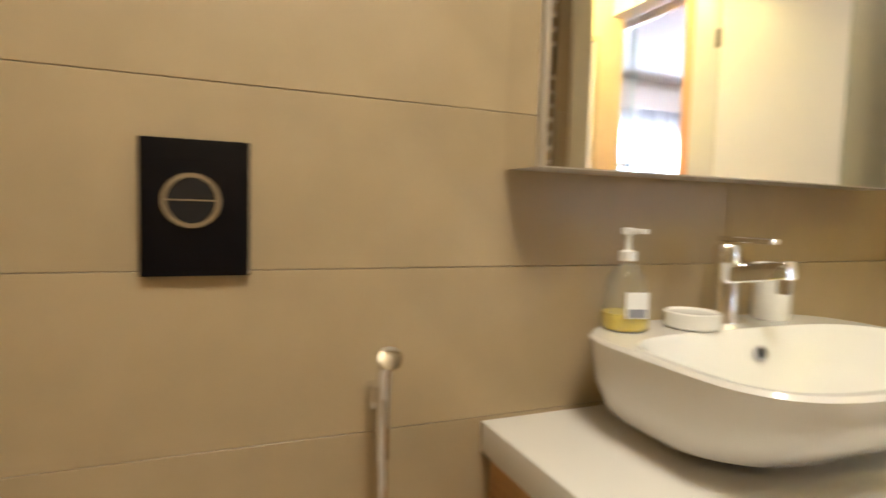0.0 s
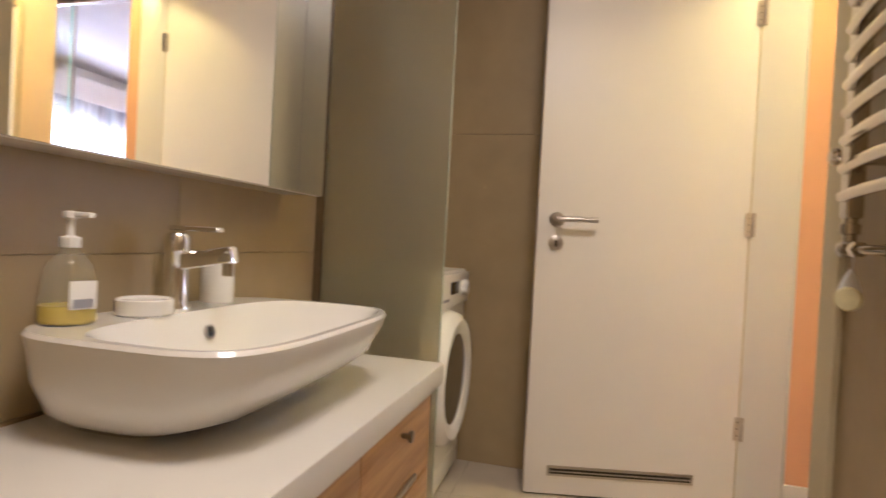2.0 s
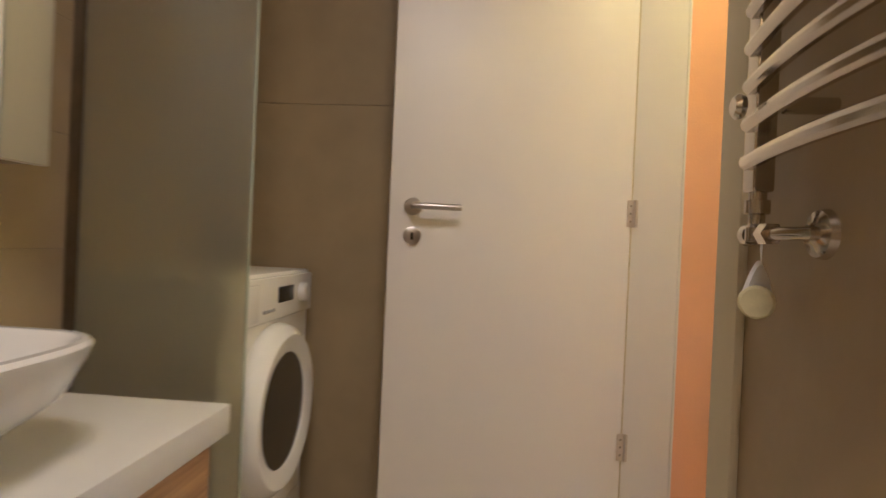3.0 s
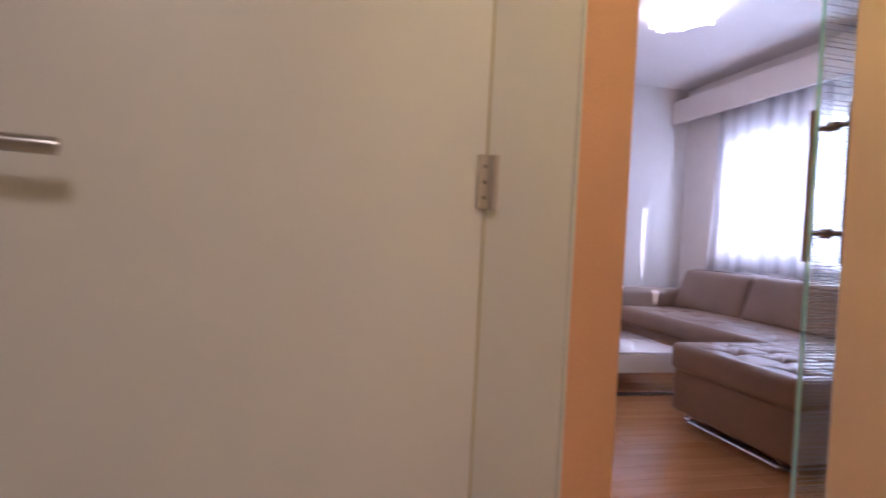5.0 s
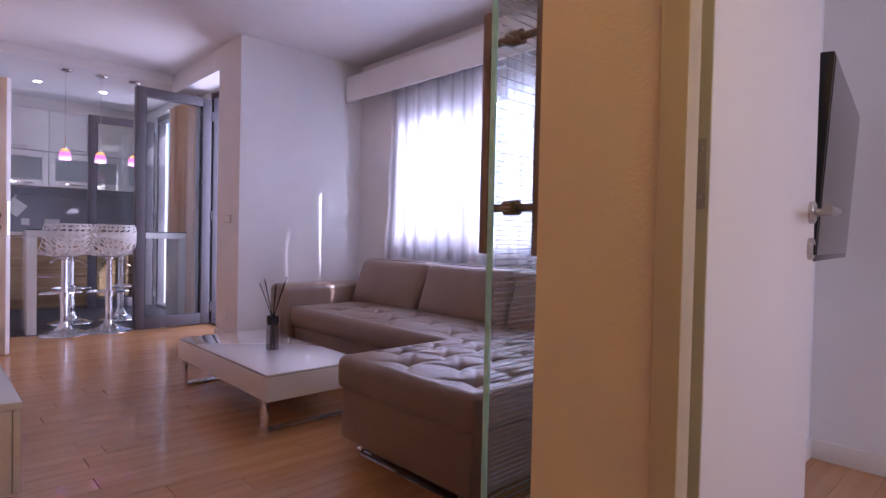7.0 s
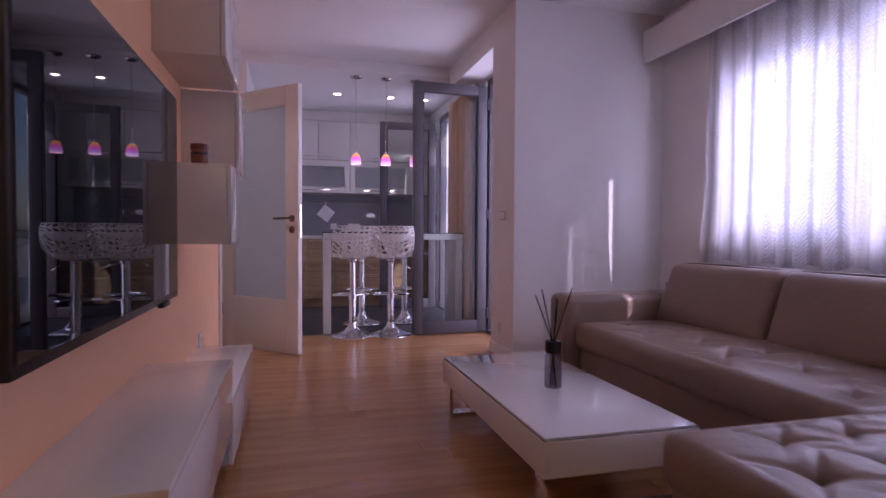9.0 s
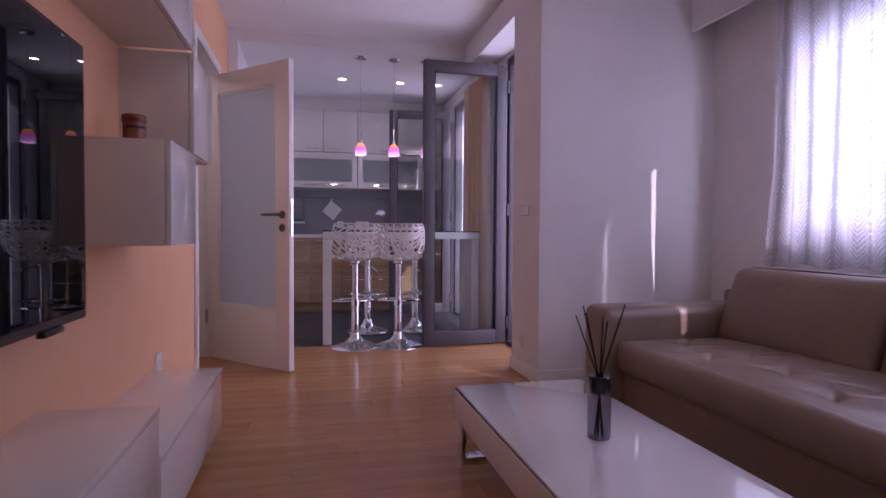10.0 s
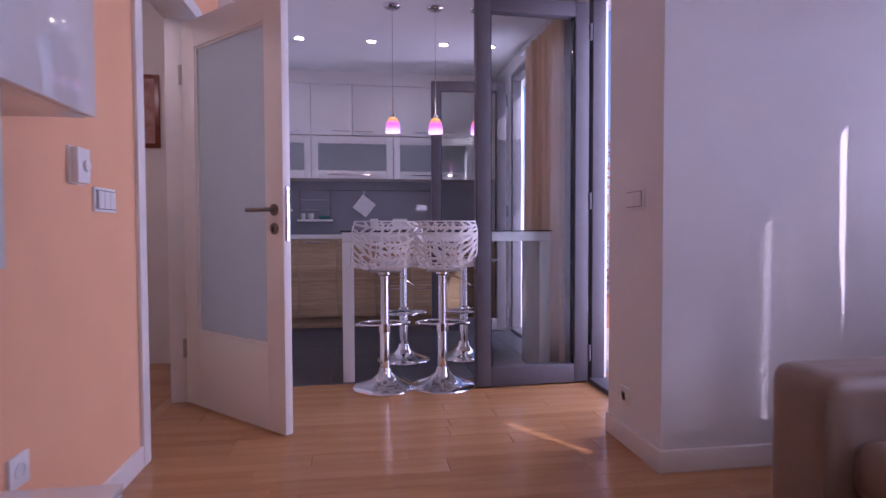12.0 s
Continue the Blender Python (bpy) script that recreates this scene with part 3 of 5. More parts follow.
pm = thing("pelmet", pose(3.20, 0.42, 2.18), "white boxed curtain pelmet along the window wall", "pelmet", kind="structure")
part("pelmet_front", box(0, 0.022, 0, 3.71, 0, 0.235, 0.003), M_WHITE, pm)
part("pelmet_lid", box(0.022, 0.22, 0, 3.71, 0.213, 0.235), M_WHITE, pm)
part("curtain_track", box(0.10, 0.125, 0.05, 3.6, 0.195, 0.2129, 0.003), M_TRIM, pm)


def sheer_material():
    m = bpy.data.materials.new("patterned_sheer")
    m.use_nodes = True
    nt = m.node_tree
    n, l = nt.nodes, nt.links
    n.remove(n["Principled BSDF"])
    co = n.new("ShaderNodeTexCoord")
    mp = n.new("ShaderNodeMapping")
    mp.inputs["Scale"].default_value = (1, 1, 1)
    l.new(co.outputs["UV"], mp.inputs["Vector"])
    sp = n.new("ShaderNodeSeparateXYZ")
    l.new(mp.outputs[0], sp.inputs[0])

    def op(kind, a, bb):
        q = n.new("ShaderNodeMath")
        q.operation = kind
        for i, v in enumerate((a, bb)):
            if isinstance(v, (int, float)):
                q.inputs[i].default_value = v
            else:
                l.new(v, q.inputs[i])
        return q.outputs[0]

    # fern-like sprigs: chevrons in upright columns
    col = op("PINGPONG", sp.outputs[0], 0.055)
    slope = op("MULTIPLY", col, 1.5)
    wav = n.new("ShaderNodeTexNoise")
    wav.inputs["Scale"].default_value = 22
    l.new(mp.outputs[0], wav.inputs["Vector"])
    bend = op("MULTIPLY", wav.outputs["Fac"], 0.035)
    saw = op("FRACT", op("MULTIPLY", op("ADD", op("ADD", sp.outputs[1], slope), bend), 40.0), 0)
    leaf = op("LESS_THAN", saw, 0.55)
    wob = n.new("ShaderNodeTexNoise")
    wob.inputs["Scale"].default_value = 14
    l.new(mp.outputs[0], wob.inputs["Vector"])
    side = op("GREATER_THAN", op("ADD", col, op("MULTIPLY", wob.outputs["Fac"], 0.03)), 0.026)
    pat = op("MULTIPLY", leaf, side)
    # two narrow bands of holes in each panel, added to throw sun dots on the wall
    holes = n.new("ShaderNodeTexNoise")
    holes.inputs["Scale"].default_value = 48
    l.new(mp.outputs[0], holes.inputs["Vector"])
    band = op("MAXIMUM", op("LESS_THAN", op("ABSOLUTE", op("SUBTRACT", sp.outputs[0], 0.991), 0), 0.024), op("LESS_THAN", op("ABSOLUTE", op("SUBTRACT", sp.outputs[0], 1.266), 0), 0.008))
    sun_holes = op("MULTIPLY", band, op("MULTIPLY", op("SUBTRACT", 1.0, leaf), op("GREATER_THAN", holes.outputs["Fac"], 0.5)))
    tr = n.new("ShaderNodeBsdfTransparent")
    df = n.new("ShaderNodeBsdfDiffuse")
    df.inputs[0].default_value = (0.80, 0.80, 0.82, 1)
    tl = n.new("ShaderNodeBsdfTranslucent")
    tone = n.new("ShaderNodeMix")
    tone.data_type = "RGBA"
    tone.inputs[6].default_value = (0.26, 0.26, 0.29, 1)
    tone.inputs[7].default_value = (0.74, 0.74, 0.78, 1)
    l.new(pat, tone.inputs[0])
    l.new(tone.outputs[2], tl.inputs[0])
    mx = n.new("ShaderNodeMixShader")
    mx.inputs[0].default_value = 0.5
    l.new(df.outputs[0], mx.inputs[1])
    l.new(tl.outputs[0], mx.inputs[2])
    fac = n.new("ShaderNodeMapRange")
    fac.inputs["To Min"].default_value = 0.955
    fac.inputs["To Max"].default_value = 0.975
    l.new(pat, fac.inputs["Value"])
    cover = op("MULTIPLY", fac.outputs["Result"], op("SUBTRACT", 1.0, op("MULTIPLY", sun_holes, 0.9)))
    out = n.new("ShaderNodeMixShader")
    l.new(cover, out.inputs[0])
    l.new(tr.outputs[0], out.inputs[1])
    l.new(mx.outputs[0], out.inputs[2])
    l.new(out.outputs[0], n["Material Output"].inputs[0])
    return m


M_SHEER = sheer_material()
M_DRAPE = mat("beige_drape", (0.74, 0.50, 0.30), 0.8, var=0.12, scale=12, stretch=(6, 6, 0.4), bump=0.06, bscale=200)


def curtain(name, x, y0, y1, z0, z1, amp, folds, material, label, category, seed=1):
    """Hanging cloth along y in irregular folds."""
    rg = random.Random(seed)
    nx, nz = int(folds * 12), 16
    ph = [rg.uniform(0, 6.28) for _ in range(4)]
    b = bmesh.new()
    uv = b.loops.layers.uv.new("UVMap")
    grid = []
    for i in range(nx + 1):
        u = i / nx
        col = []
        for j in range(nz + 1):
            v = j / nz
            a = amp * (0.65 + 0.35 * math.sin(u * 9 + ph[0])) * (0.7 + 0.3 * (1 - v))
            xx = x + a * math.sin(u * folds * 2 * math.pi + 0.9 * math.sin(u * 13 + ph[1])) + 0.25 * amp * math.sin(u * folds * 4.6 + ph[2] + v)
            yy = y0 + (y1 - y0) * u + 0.01 * math.sin(v * 3 + u * 20) + 0.06 * u ** 8 * max(0.0, 1 - v / 0.3)
            zz = z0 + (z1 - z0) * v - (0.012 * math.sin(u * folds * 3.1 + ph[3]) if j == 0 else 0)
            col.append(b.verts.new((xx, yy, zz)))
        grid.append(col)
    wide = (y1 - y0) * 1.4
    for i in range(nx):
        for j in range(nz):
            f = b.faces.new((grid[i][j], grid[i + 1][j], grid[i + 1][j + 1], grid[i][j + 1]))
            f.smooth = True
            for lp, (p, q) in zip(f.loops, ((i, j), (i + 1, j), (i + 1, j + 1), (i, j + 1))):
                lp[uv].uv = (p / nx * wide, q / nz * (z1 - z0))
    return solid(name, b, material, label, category)


curtain("sheer_curtain", 3.312, 0.75, 2.262, 0.745, 2.388, 0.030, 12, M_SHEER, "white leaf-patterned sheer curtain hanging before the window", "curtain", 3)
curtain("sheer_curtain", 3.312, 2.34, 3.56, 0.745, 2.388, 0.030, 9, M_SHEER, "white leaf-patterned sheer curtain hanging before the window", "curtain", 5)
curtain("drape", XD - 0.09, 5.62, 6.40, 0.03, 2.30, 0.04, 7, M_DRAPE, "beige striped drape hanging beside the balcony door", "curtain", 8)
rod = thing("curtain_rail", pose(XD - 0.09, 5.5, 2.315), "white curtain rail above the balcony wall", "curtain rail")
part("rail", box(-0.012, 0.012, 0, 1.0, -0.012, 0.012, 0.004), M_TRIM, rod)
for y in (0.1, 0.9):
    part("rail_bracket", box(-0.006, 0.09, y - 0.006, y + 0.006, -0.006, 0.006, 0.002), M_TRIM, rod)

# ---------- sofa ----------


def cushion(x0, x1, y0, y1, z0, z1, r=0.04, puff=0.02, tufts=(), nx=28, ny=28, depth=0.022):
    """An upholstered block with rounded edges; its top swells and sinks at the tufts."""
    b = box(x0, x1, y0, y1, z0, z1, r, 4)
    top = [f for f in b.faces if f.normal.z > 0.99 and f.calc_center_median().z > z1 - 1e-3]
    big = max(top, key=lambda f: f.calc_area())
    xs = [v.co.x for v in big.verts]
    ys = [v.co.y for v in big.verts]
    a0, a1, c0, c1 = min(xs), max(xs), min(ys), max(ys)
    bmesh.ops.delete(b, geom=[big], context="FACES_ONLY")
    g = []
    for i in range(nx + 1):
        row = []
        for j in range(ny + 1):
            x, y = a0 + (a1 - a0) * i / nx, c0 + (c1 - c0) * j / ny
            e = min(i, nx - i, j, ny - j)
            z = z1
            if e > 0:
                z += puff * (1 - (2 * i / nx - 1) ** 4) * (1 - (2 * j / ny - 1) ** 4)
                for tx, ty in tufts:
                    dd = math.hypot(x - tx, y - ty)
                    z -= depth * math.exp(-(dd / 0.035) ** 2) + 0.4 * depth * math.exp(-(dd / 0.09) ** 2)
                    for sx, sy in ((1, 1), (1, -1), (-1, 1), (-1, -1)):
                        q = ((x - tx) * sx + (y - ty) * sy) / 1.414
                        o = ((x - tx) * sx - (y - ty) * sy) / 1.414
                        if 0 < q < 0.19:
                            z -= 0.013 * math.exp(-(o / 0.012) ** 2) * (1 - q / 0.19)
            row.append(b.verts.new((x, y, z)))
        g.append(row)
    for i in range(nx):
        for j in range(ny):
            b.faces.new((g[i][j], g[i + 1][j], g[i + 1][j + 1], g[i][j + 1]))
    bmesh.ops.remove_doubles(b, verts=b.verts[:], dist=1e-4)
    bmesh.ops.recalc_face_normals(b, faces=b.faces[:])
    return b


def tuft_grid(x0, x1, y0, y1, nx, ny):
    out = []
    for j in range(ny):
        for i in range(nx):
            off = 0.5 if j % 2 else 0.0
            if i + off <= nx - 1 + 0.01 or j % 2 == 0:
                out.append((x0 + (x1 - x0) * (i + off) / max(1, nx - 1 + 0.5), y0 + (y1 - y0) * j / max(1, ny - 1)))
    return out


def soft_box(x0, x1, y0, y1, z0, z1, r, lean=0.0, bulge=0.0):
    b = box(x0, x1, y0, y1, z0, z1, r, 5)
    bmesh.ops.subdivide_edges(b, edges=[e for e in b.edges if e.calc_length() > 0.15], cuts=6, use_grid_fill=True)
    for v in b.verts:
        k = (v.co.z - z0) / (z1 - z0)
        v.co.x += lean * k
        if bulge:
            uy = (2 * (v.co.y - y0) / (y1 - y0) - 1)
            uz = 2 * k - 1
            if v.co.x < (x0 + x1) / 2 + lean * k:
                v.co.x -= bulge * max(0, 1 - uy ** 4) * max(0, 1 - uz ** 2)
    return b


def seam(pts, parent, r=0.004):
    part("seam", tube(pts, r, 8), M_LEATHER, parent)


M_PIPING = mat("dark_leather_piping", (0.10, 0.07, 0.055), 0.4, var=0.1, scale=20)
SX, SY = 1.58, 0.86
sofa = thing("corner_sofa", pose(SX, SY, 0), "taupe leather corner sofa with a tufted chaise on chrome runners", "sofa")
# chaise
part("chaise_base", box(0.02, 1.7, 0.02, 0.80, 0.06, 0.30, 0.02, 3), M_LEATHER, sofa)
part("chaise_cushion", cushion(0.0, 1.35, 0.0, 0.82, 0.275, 0.42, 0.045, 0.022, tuft_grid(0.16, 1.25, 0.14, 0.70, 6, 4), 150, 92), M_LEATHER, sofa, "button tufted leather chaise cushion")
# long seat
part("seat_base", box(0.72, 1.7, 0.80, 2.52, 0.085, 0.27, 0.02, 3), M_LEATHER, sofa)
part("seat_cushion", cushion(0.68, 1.42, 0.83, 2.53, 0.255, 0.405, 0.05, 0.02, tuft_grid(0.86, 1.16, 1.0, 2.38, 2, 6), 84, 190, 0.020), M_LEATHER, sofa, "lightly tufted leather seat cushion")
part("back_frame", box(1.42, 1.74, 0.02, 2.72, 0.085, 0.62, 0.03, 3), M_LEATHER, sofa)
for y0, y1 in ((0.06, 0.92), (0.93, 1.72), (1.73, 2.52)):
    bc = part("back_cushion", soft_box(1.20, 1.45, y0, y1, 0.39, 0.745, 0.055, 0.12, 0.03), M_LEATHER, sofa)
    part("piping", tube([(1.345, y0 + 0.012, 0.60), (1.355, y0 + 0.022, 0.69), (1.37, y0 + 0.06, 0.744), (1.37, (y0 + y1) / 2, 0.7475), (1.37, y1 - 0.06, 0.744), (1.355, y1 - 0.022, 0.69), (1.345, y1 - 0.012, 0.60)], 0.0045, 8), M_PIPING, bc, "dark leather piping")
part("armrest", soft_box(0.62, 1.70, 2.52, 2.74, 0.085, 0.56, 0.06), M_LEATHER, sofa, "rounded leather armrest")
seam([(0.63, 2.53, 0.11), (0.615, 2.532, 0.3), (0.625, 2.534, 0.50)], sofa)
for p in ([(0.09, 0.04, 0.07), (0.09, 0.04, 0.012), (0.09, 0.76, 0.012), (0.09, 0.76, 0.07)], [(1.5, 0.04, 0.07), (1.5, 0.04, 0.012), (1.5, 0.76, 0.012), (1.5, 0.76, 0.07)],
          [(0.05, 0.10, 0.085), (0.05, 0.10, 0.02), (0.05, 0.68, 0.02), (0.05, 0.68, 0.085)], [(0.85, 1.0, 0.085), (0.85, 1.0, 0.012), (0.85, 2.4, 0.012), (0.85, 2.4, 0.085)]):
    part("runner", tube(p, 0.011, 10), M_CHROME, sofa, "chrome floor runner")
for x, y in ((1.55, 2.6), (1.55, 1.2)):
    part("foot", lathe([(0.02, 0), (0.02, 0.09)], 16, (x, y, 0)), M_CHROME, sofa)

# ---------- coffee table ----------
tb = thing("coffee_table", pose(1.438, 2.03, 0), "white gloss coffee table with a glass top and chrome legs", "coffee table")
part("body", box(0, 0.56, 0, 1.20, 0.155, 0.270, 0.003), M_GLOSS, tb)
part("glass_top", box(0.006, 0.554, 0.006, 1.194, 0.271, 0.279, 0.001), mat("white_backed_glass", (0.76, 0.76, 0.77), 0.02, var=0.01, scale=2, coat=1.0, spec=0.9), tb, "white backed glass top")
part("glass_rim", box(0.003, 0.557, 0.003, 1.197, 0.2695, 0.2712), M_DARK, tb)
for y in (0.06, 1.14):
    b = box(0.012, 0.028, y - 0.03, y + 0.03, 0.0, 0.154, 0.002)
    box(0.532, 0.548, y - 0.03, y + 0.03, 0.0, 0.154, 0.002, bm=b)
    box(0.028, 0.532, y - 0.03, y + 0.03, 0.0, 0.013, 0.002, bm=b)
    part("leg_frame", b, M_CHROME, tb, "chrome leg frame")

df = thing("reed_diffuser", pose(1.73, 2.57, 0.2795), "smoked glass reed diffuser bottle with dark reeds", "reed diffuser")
part("bottle", lathe([(0.0, 0.0), (0.032, 0.0), (0.035, 0.004), (0.035, 0.125), (0.030, 0.138), (0.018, 0.142), (0.0, 0.142)], 28), glass("smoked_bottle_glass", (0.62, 0.61, 0.64)), df)
part("collar", lathe([(0.0, 0.142), (0.031, 0.142), (0.033, 0.146), (0.033, 0.188), (0.030, 0.192), (0.014, 0.192), (0.012, 0.18), (0, 0.18)], 28), M_BLACK, df, "black bottle collar")
rng = random.Random(2)
for k in range(7):
    a = k * 0.9
    r_ = rng.uniform(0.05, 0.085)
    part("reed", tube([(-0.014 * math.cos(a), -0.014 * math.sin(a), 0.006), (0.006 * math.cos(a), 0.006 * math.sin(a), 0.19), (r_ * math.cos(a), r_ * math.sin(a), 0.36 + rng.uniform(0, 0.05))], 0.0024, 6), M_BLACK, df)

# ---------- television and wall units ----------
tv = thing("television", pose(XT, 1.45, 0.675), "black flat television mounted on the orange wall", "television")
part("housing", box(0.045, 0.085, 0, 1.24, 0, 0.715, 0.006), M_BLACK, tv)
part("screen", box(0.0845, 0.0872, 0.014, 1.226, 0.024, 0.701), M_SCREEN, tv, "glossy black screen")
part("bracket", box(0.0, 0.045, 0.4, 0.84, 0.2, 0.55, 0.004), M_BLACK, tv)
part("logo_bump", box(0.07, 0.09, 0.99, 1.09, -0.014, 0.002, 0.004), M_BLACK, tv)


def wall_box(y0, y1, z0, z1, depth, label):
    u = thing("wall_cabinet", pose(XT, y0, z0), label, "wall cabinet", "wall cabinets")
    part("body", box(0, depth - 0.019, 0, y1 - y0, 0, z1 - z0, 0.002), M_GLOSSB, u)
    part("door", box(depth - 0.017, depth, 0.001, y1 - y0 - 0.001, 0.001, z1 - z0 - 0.001, 0.002), M_GLOSS, u, "white gloss door")
    return u


# darker, warmer copy of the white gloss: shade on the sides put into the colour
M_GLOSSB = mat("shaded_white_gloss", (0.76, 0.68, 0.60), 0.2, var=0.02, scale=3, coat=0.2)
wall_box(2.885, 3.25, 0.86, 1.185, 0.25, "white gloss wall cabinet mounted below the others")
wall_box(3.23, 3.60, 1.19, 1.555, 0.25, "white gloss wall cabinet mounted in the middle")
wall_box(2.70, 3.23, 1.56, 1.90, 0.25, "white gloss wall cabinet mounted highest")
jar = thing("jar", pose(0.315, 3.02, 1.1855) @ Matrix.Scale(0.80, 4), "reddish brown lidded jar standing on a wall cabinet", "jar")
M_BROWN = mat("brown_lacquer", (0.20, 0.055, 0.028), 0.25, var=0.2, scale=20, coat=0.3)
part("body", lathe([(0, 0), (0.040, 0), (0.042, 0.004), (0.042, 0.085), (0.039, 0.09), (0, 0.09)], 28), M_BROWN, jar)
part("lid", lathe([(0.044, 0.088), (0.045, 0.09), (0.045, 0.112), (0.042, 0.116), (0, 0.116)], 28), M_BROWN, jar, "dark brown lid")
part("band", lathe([(0.0425, 0.06), (0.0435, 0.062), (0.0435, 0.068), (0.0425, 0.07)], 28), M_BLACK, jar)


def low_unit(y0, y1, z0, z1, depth, n, label):
    u = thing("low_cabinet", pose(XT, y0, 0), label, "low cabinet", "low cabinets")
    part("body", box(0, depth - 0.02, 0, y1 - y0, z0, z1 - 0.022, 0.002), M_GLOSS, u)
    part("top_panel", box(0, depth + 0.002, -0.002, y1 - y0 + 0.002, z1 - 0.02, z1, 0.002), M_GLOSS, u)
    w = (y1 - y0) / n
    for k in range(n):
        part("drawer_front", box(depth - 0.018, depth, k * w + 0.002, (k + 1) * w - 0.002, z0 + 0.002, z1 - 0.024, 0.002), M_GLOSS, u)
    # set-back near-black block: the shade under the cabinet put into its colour
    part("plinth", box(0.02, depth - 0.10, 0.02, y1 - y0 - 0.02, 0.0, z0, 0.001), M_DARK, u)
    return u


low_unit(1.55, 2.61, 0.19, 0.45, 0.28, 1, "raised white gloss media cabinet under the television")
low_unit(2.62, 3.62, 0.06, 0.31, 0.28, 1, "low white gloss media cabinet beside the doorway")


def wall_plate(name, m, w, h, label, category, kind=0):
    """A small plate on a wall: local x across, y out of the wall (negative), z up."""
    r = thing(name, m, label, category)
    part("plate", box(-w / 2, w / 2, -0.010, 0, -h / 2, h / 2, 0.003), M_PLAST, r)
    if kind == 0:
        part("rocker", box(-w / 2 + 0.012, w / 2 - 0.012, -0.014, -0.010, -h / 2 + 0.014, h / 2 - 0.014, 0.002), M_PLAST, r)
    elif kind == 3:
        n_ = 3 if w > 0.15 else 2
        step = (w - 0.024) / n_
        part("inner_frame", box(-w / 2 + 0.009, w / 2 - 0.009, -0.0125, -0.010, -h / 2 + 0.009, h / 2 - 0.009, 0.001), M_KWALL, r)
        for k in range(n_):
            part("rocker", box(-w / 2 + 0.0135 + k * step, -w / 2 + 0.0105 + (k + 1) * step, -0.016, -0.0125, -h / 2 + 0.012, h / 2 - 0.012, 0.0015), M_PLAST, r)
    elif kind == 1:
        part("socket_well", moved(lathe([(0.021, 0.0), (0.021, 0.002), (0.018, 0.002), (0.017, -0.006), (0, -0.006)], 24), pose(0, -0.010, 0, 90)), M_PLAST, r)
        for dx in (-0.0095, 0.0095):
            part("socket_hole", moved(lathe([(0.0, 0), (0.003, 0), (0.003, 0.0012), (0, 0.0012)], 10), pose(dx, -0.0035, 0, 90)), M_BLACK, r)
    else:
        part("dial_box", box(-w / 2 + 0.004, w / 2 - 0.004, -0.032, -0.010, -h / 2 + 0.004, h / 2 - 0.004, 0.004), M_PLAST, r)
        part("dial", moved(lathe([(0, 0), (0.018, 0), (0.017, 0.008), (0, 0.008)], 24), pose(0.008, -0.032, 0.0, 90)), M_PLAST, r)
    return r


# plates on the orange wall face +x: turn so that local -y points to +x
wall_plate("thermostat", pose(XT, 4.02, 1.125, 0, 0, 90), 0.085, 0.115, "white room thermostat with a dial on the orange wall", "thermostat", 2)
wall_plate("light_switch", pose(XT, 4.21, 1.03, 0, 0, 90), 0.155, 0.082, "wide white triple switch plate on the orange wall", "light switch", 3)
wall_plate("wall_socket", pose(XT, 3.70, 0.325, 0, 0, 90), 0.082, 0.082, "white socket on the orange wall above the cabinet", "wall socket", 1)
wall_plate("light_switch", pose(XP, 4.34, 1.05, 0, 0, -90), 0.145, 0.082, "white double switch plate on the pier", "light switch", 3)
wall_plate("wall_socket", pose(XP, 4.42, 0.21, 0, 0, -90), 0.082, 0.082, "white socket low on the pier", "wall socket", 1)

# bedroom television on a swivel arm
m = pose(2.0, 0.035, 0.89, 3, 0, math.degrees(math.atan2(0.13, 1.07)))
bt = thing("bedroom_television", m, "black flat television on a swivel arm in the bedroom", "television")
part("housing", box(0.0, 0.93, 0.0, 0.035, 0, 0.55, 0.005), M_BLACK, bt)
part("screen", box(0.012, 0.918, -0.002, 0.001, 0.018, 0.54), M_SCREEN, bt)
part("arm", box(0.5, 0.56, 0.035, 0.16, 0.25, 0.31, 0.004), M_BLACK, bt)

# ---------- living room ceiling light ----------
cl = thing("ceiling_light", pose(2.05, 2.4, ZC), "glowing white ruffled glass ceiling light", "ceiling light")
M_LGLOW = mat("glowing_milk_glass", (0.9, 0.88, 0.82), 0.4, var=0.03, scale=6, emit=(1.0, 0.93, 0.80), estr=5.0)
part("base", lathe([(0, 0), (0.10, 0), (0.10, -0.025), (0, -0.025)], 24), M_CHROME, cl)
for k in range(9):
    a = 2 * math.pi * k / 9
    b = box(-0.10, 0.10, -0.006, 0.006, -0.085, -0.02, 0.004)
    for v in b.verts:
        v.co.y += 0.03 * math.sin(v.co.x * 30)
        v.co.z -= 0.02 * math.cos(v.co.x * 40 + k)
    part("glass_petal", moved(b, pose(0.18 * math.cos(a), 0.18 * math.sin(a), 0, 0, 0, math.degrees(a) + 90)), M_LGLOW, cl, "glowing glass petal")
part("centre_shade", lathe([(0, -0.085), (0.08, -0.08), (0.14, -0.06), (0.16, -0.025), (0, -0.025)], 28), M_LGLOW, cl)

# ---------- kitchen ----------


def front_handle(parent, x0, x1, y, z):
    part("handle", tube([(x0, y, z), (x0, y - 0.022, z), (x0 + 0.006, y - 0.028, z), (x1 - 0.006, y - 0.028, z), (x1, y - 0.022, z), (x1, y, z)], 0.005, 8), M_CHROME, parent, "chrome bar handle")


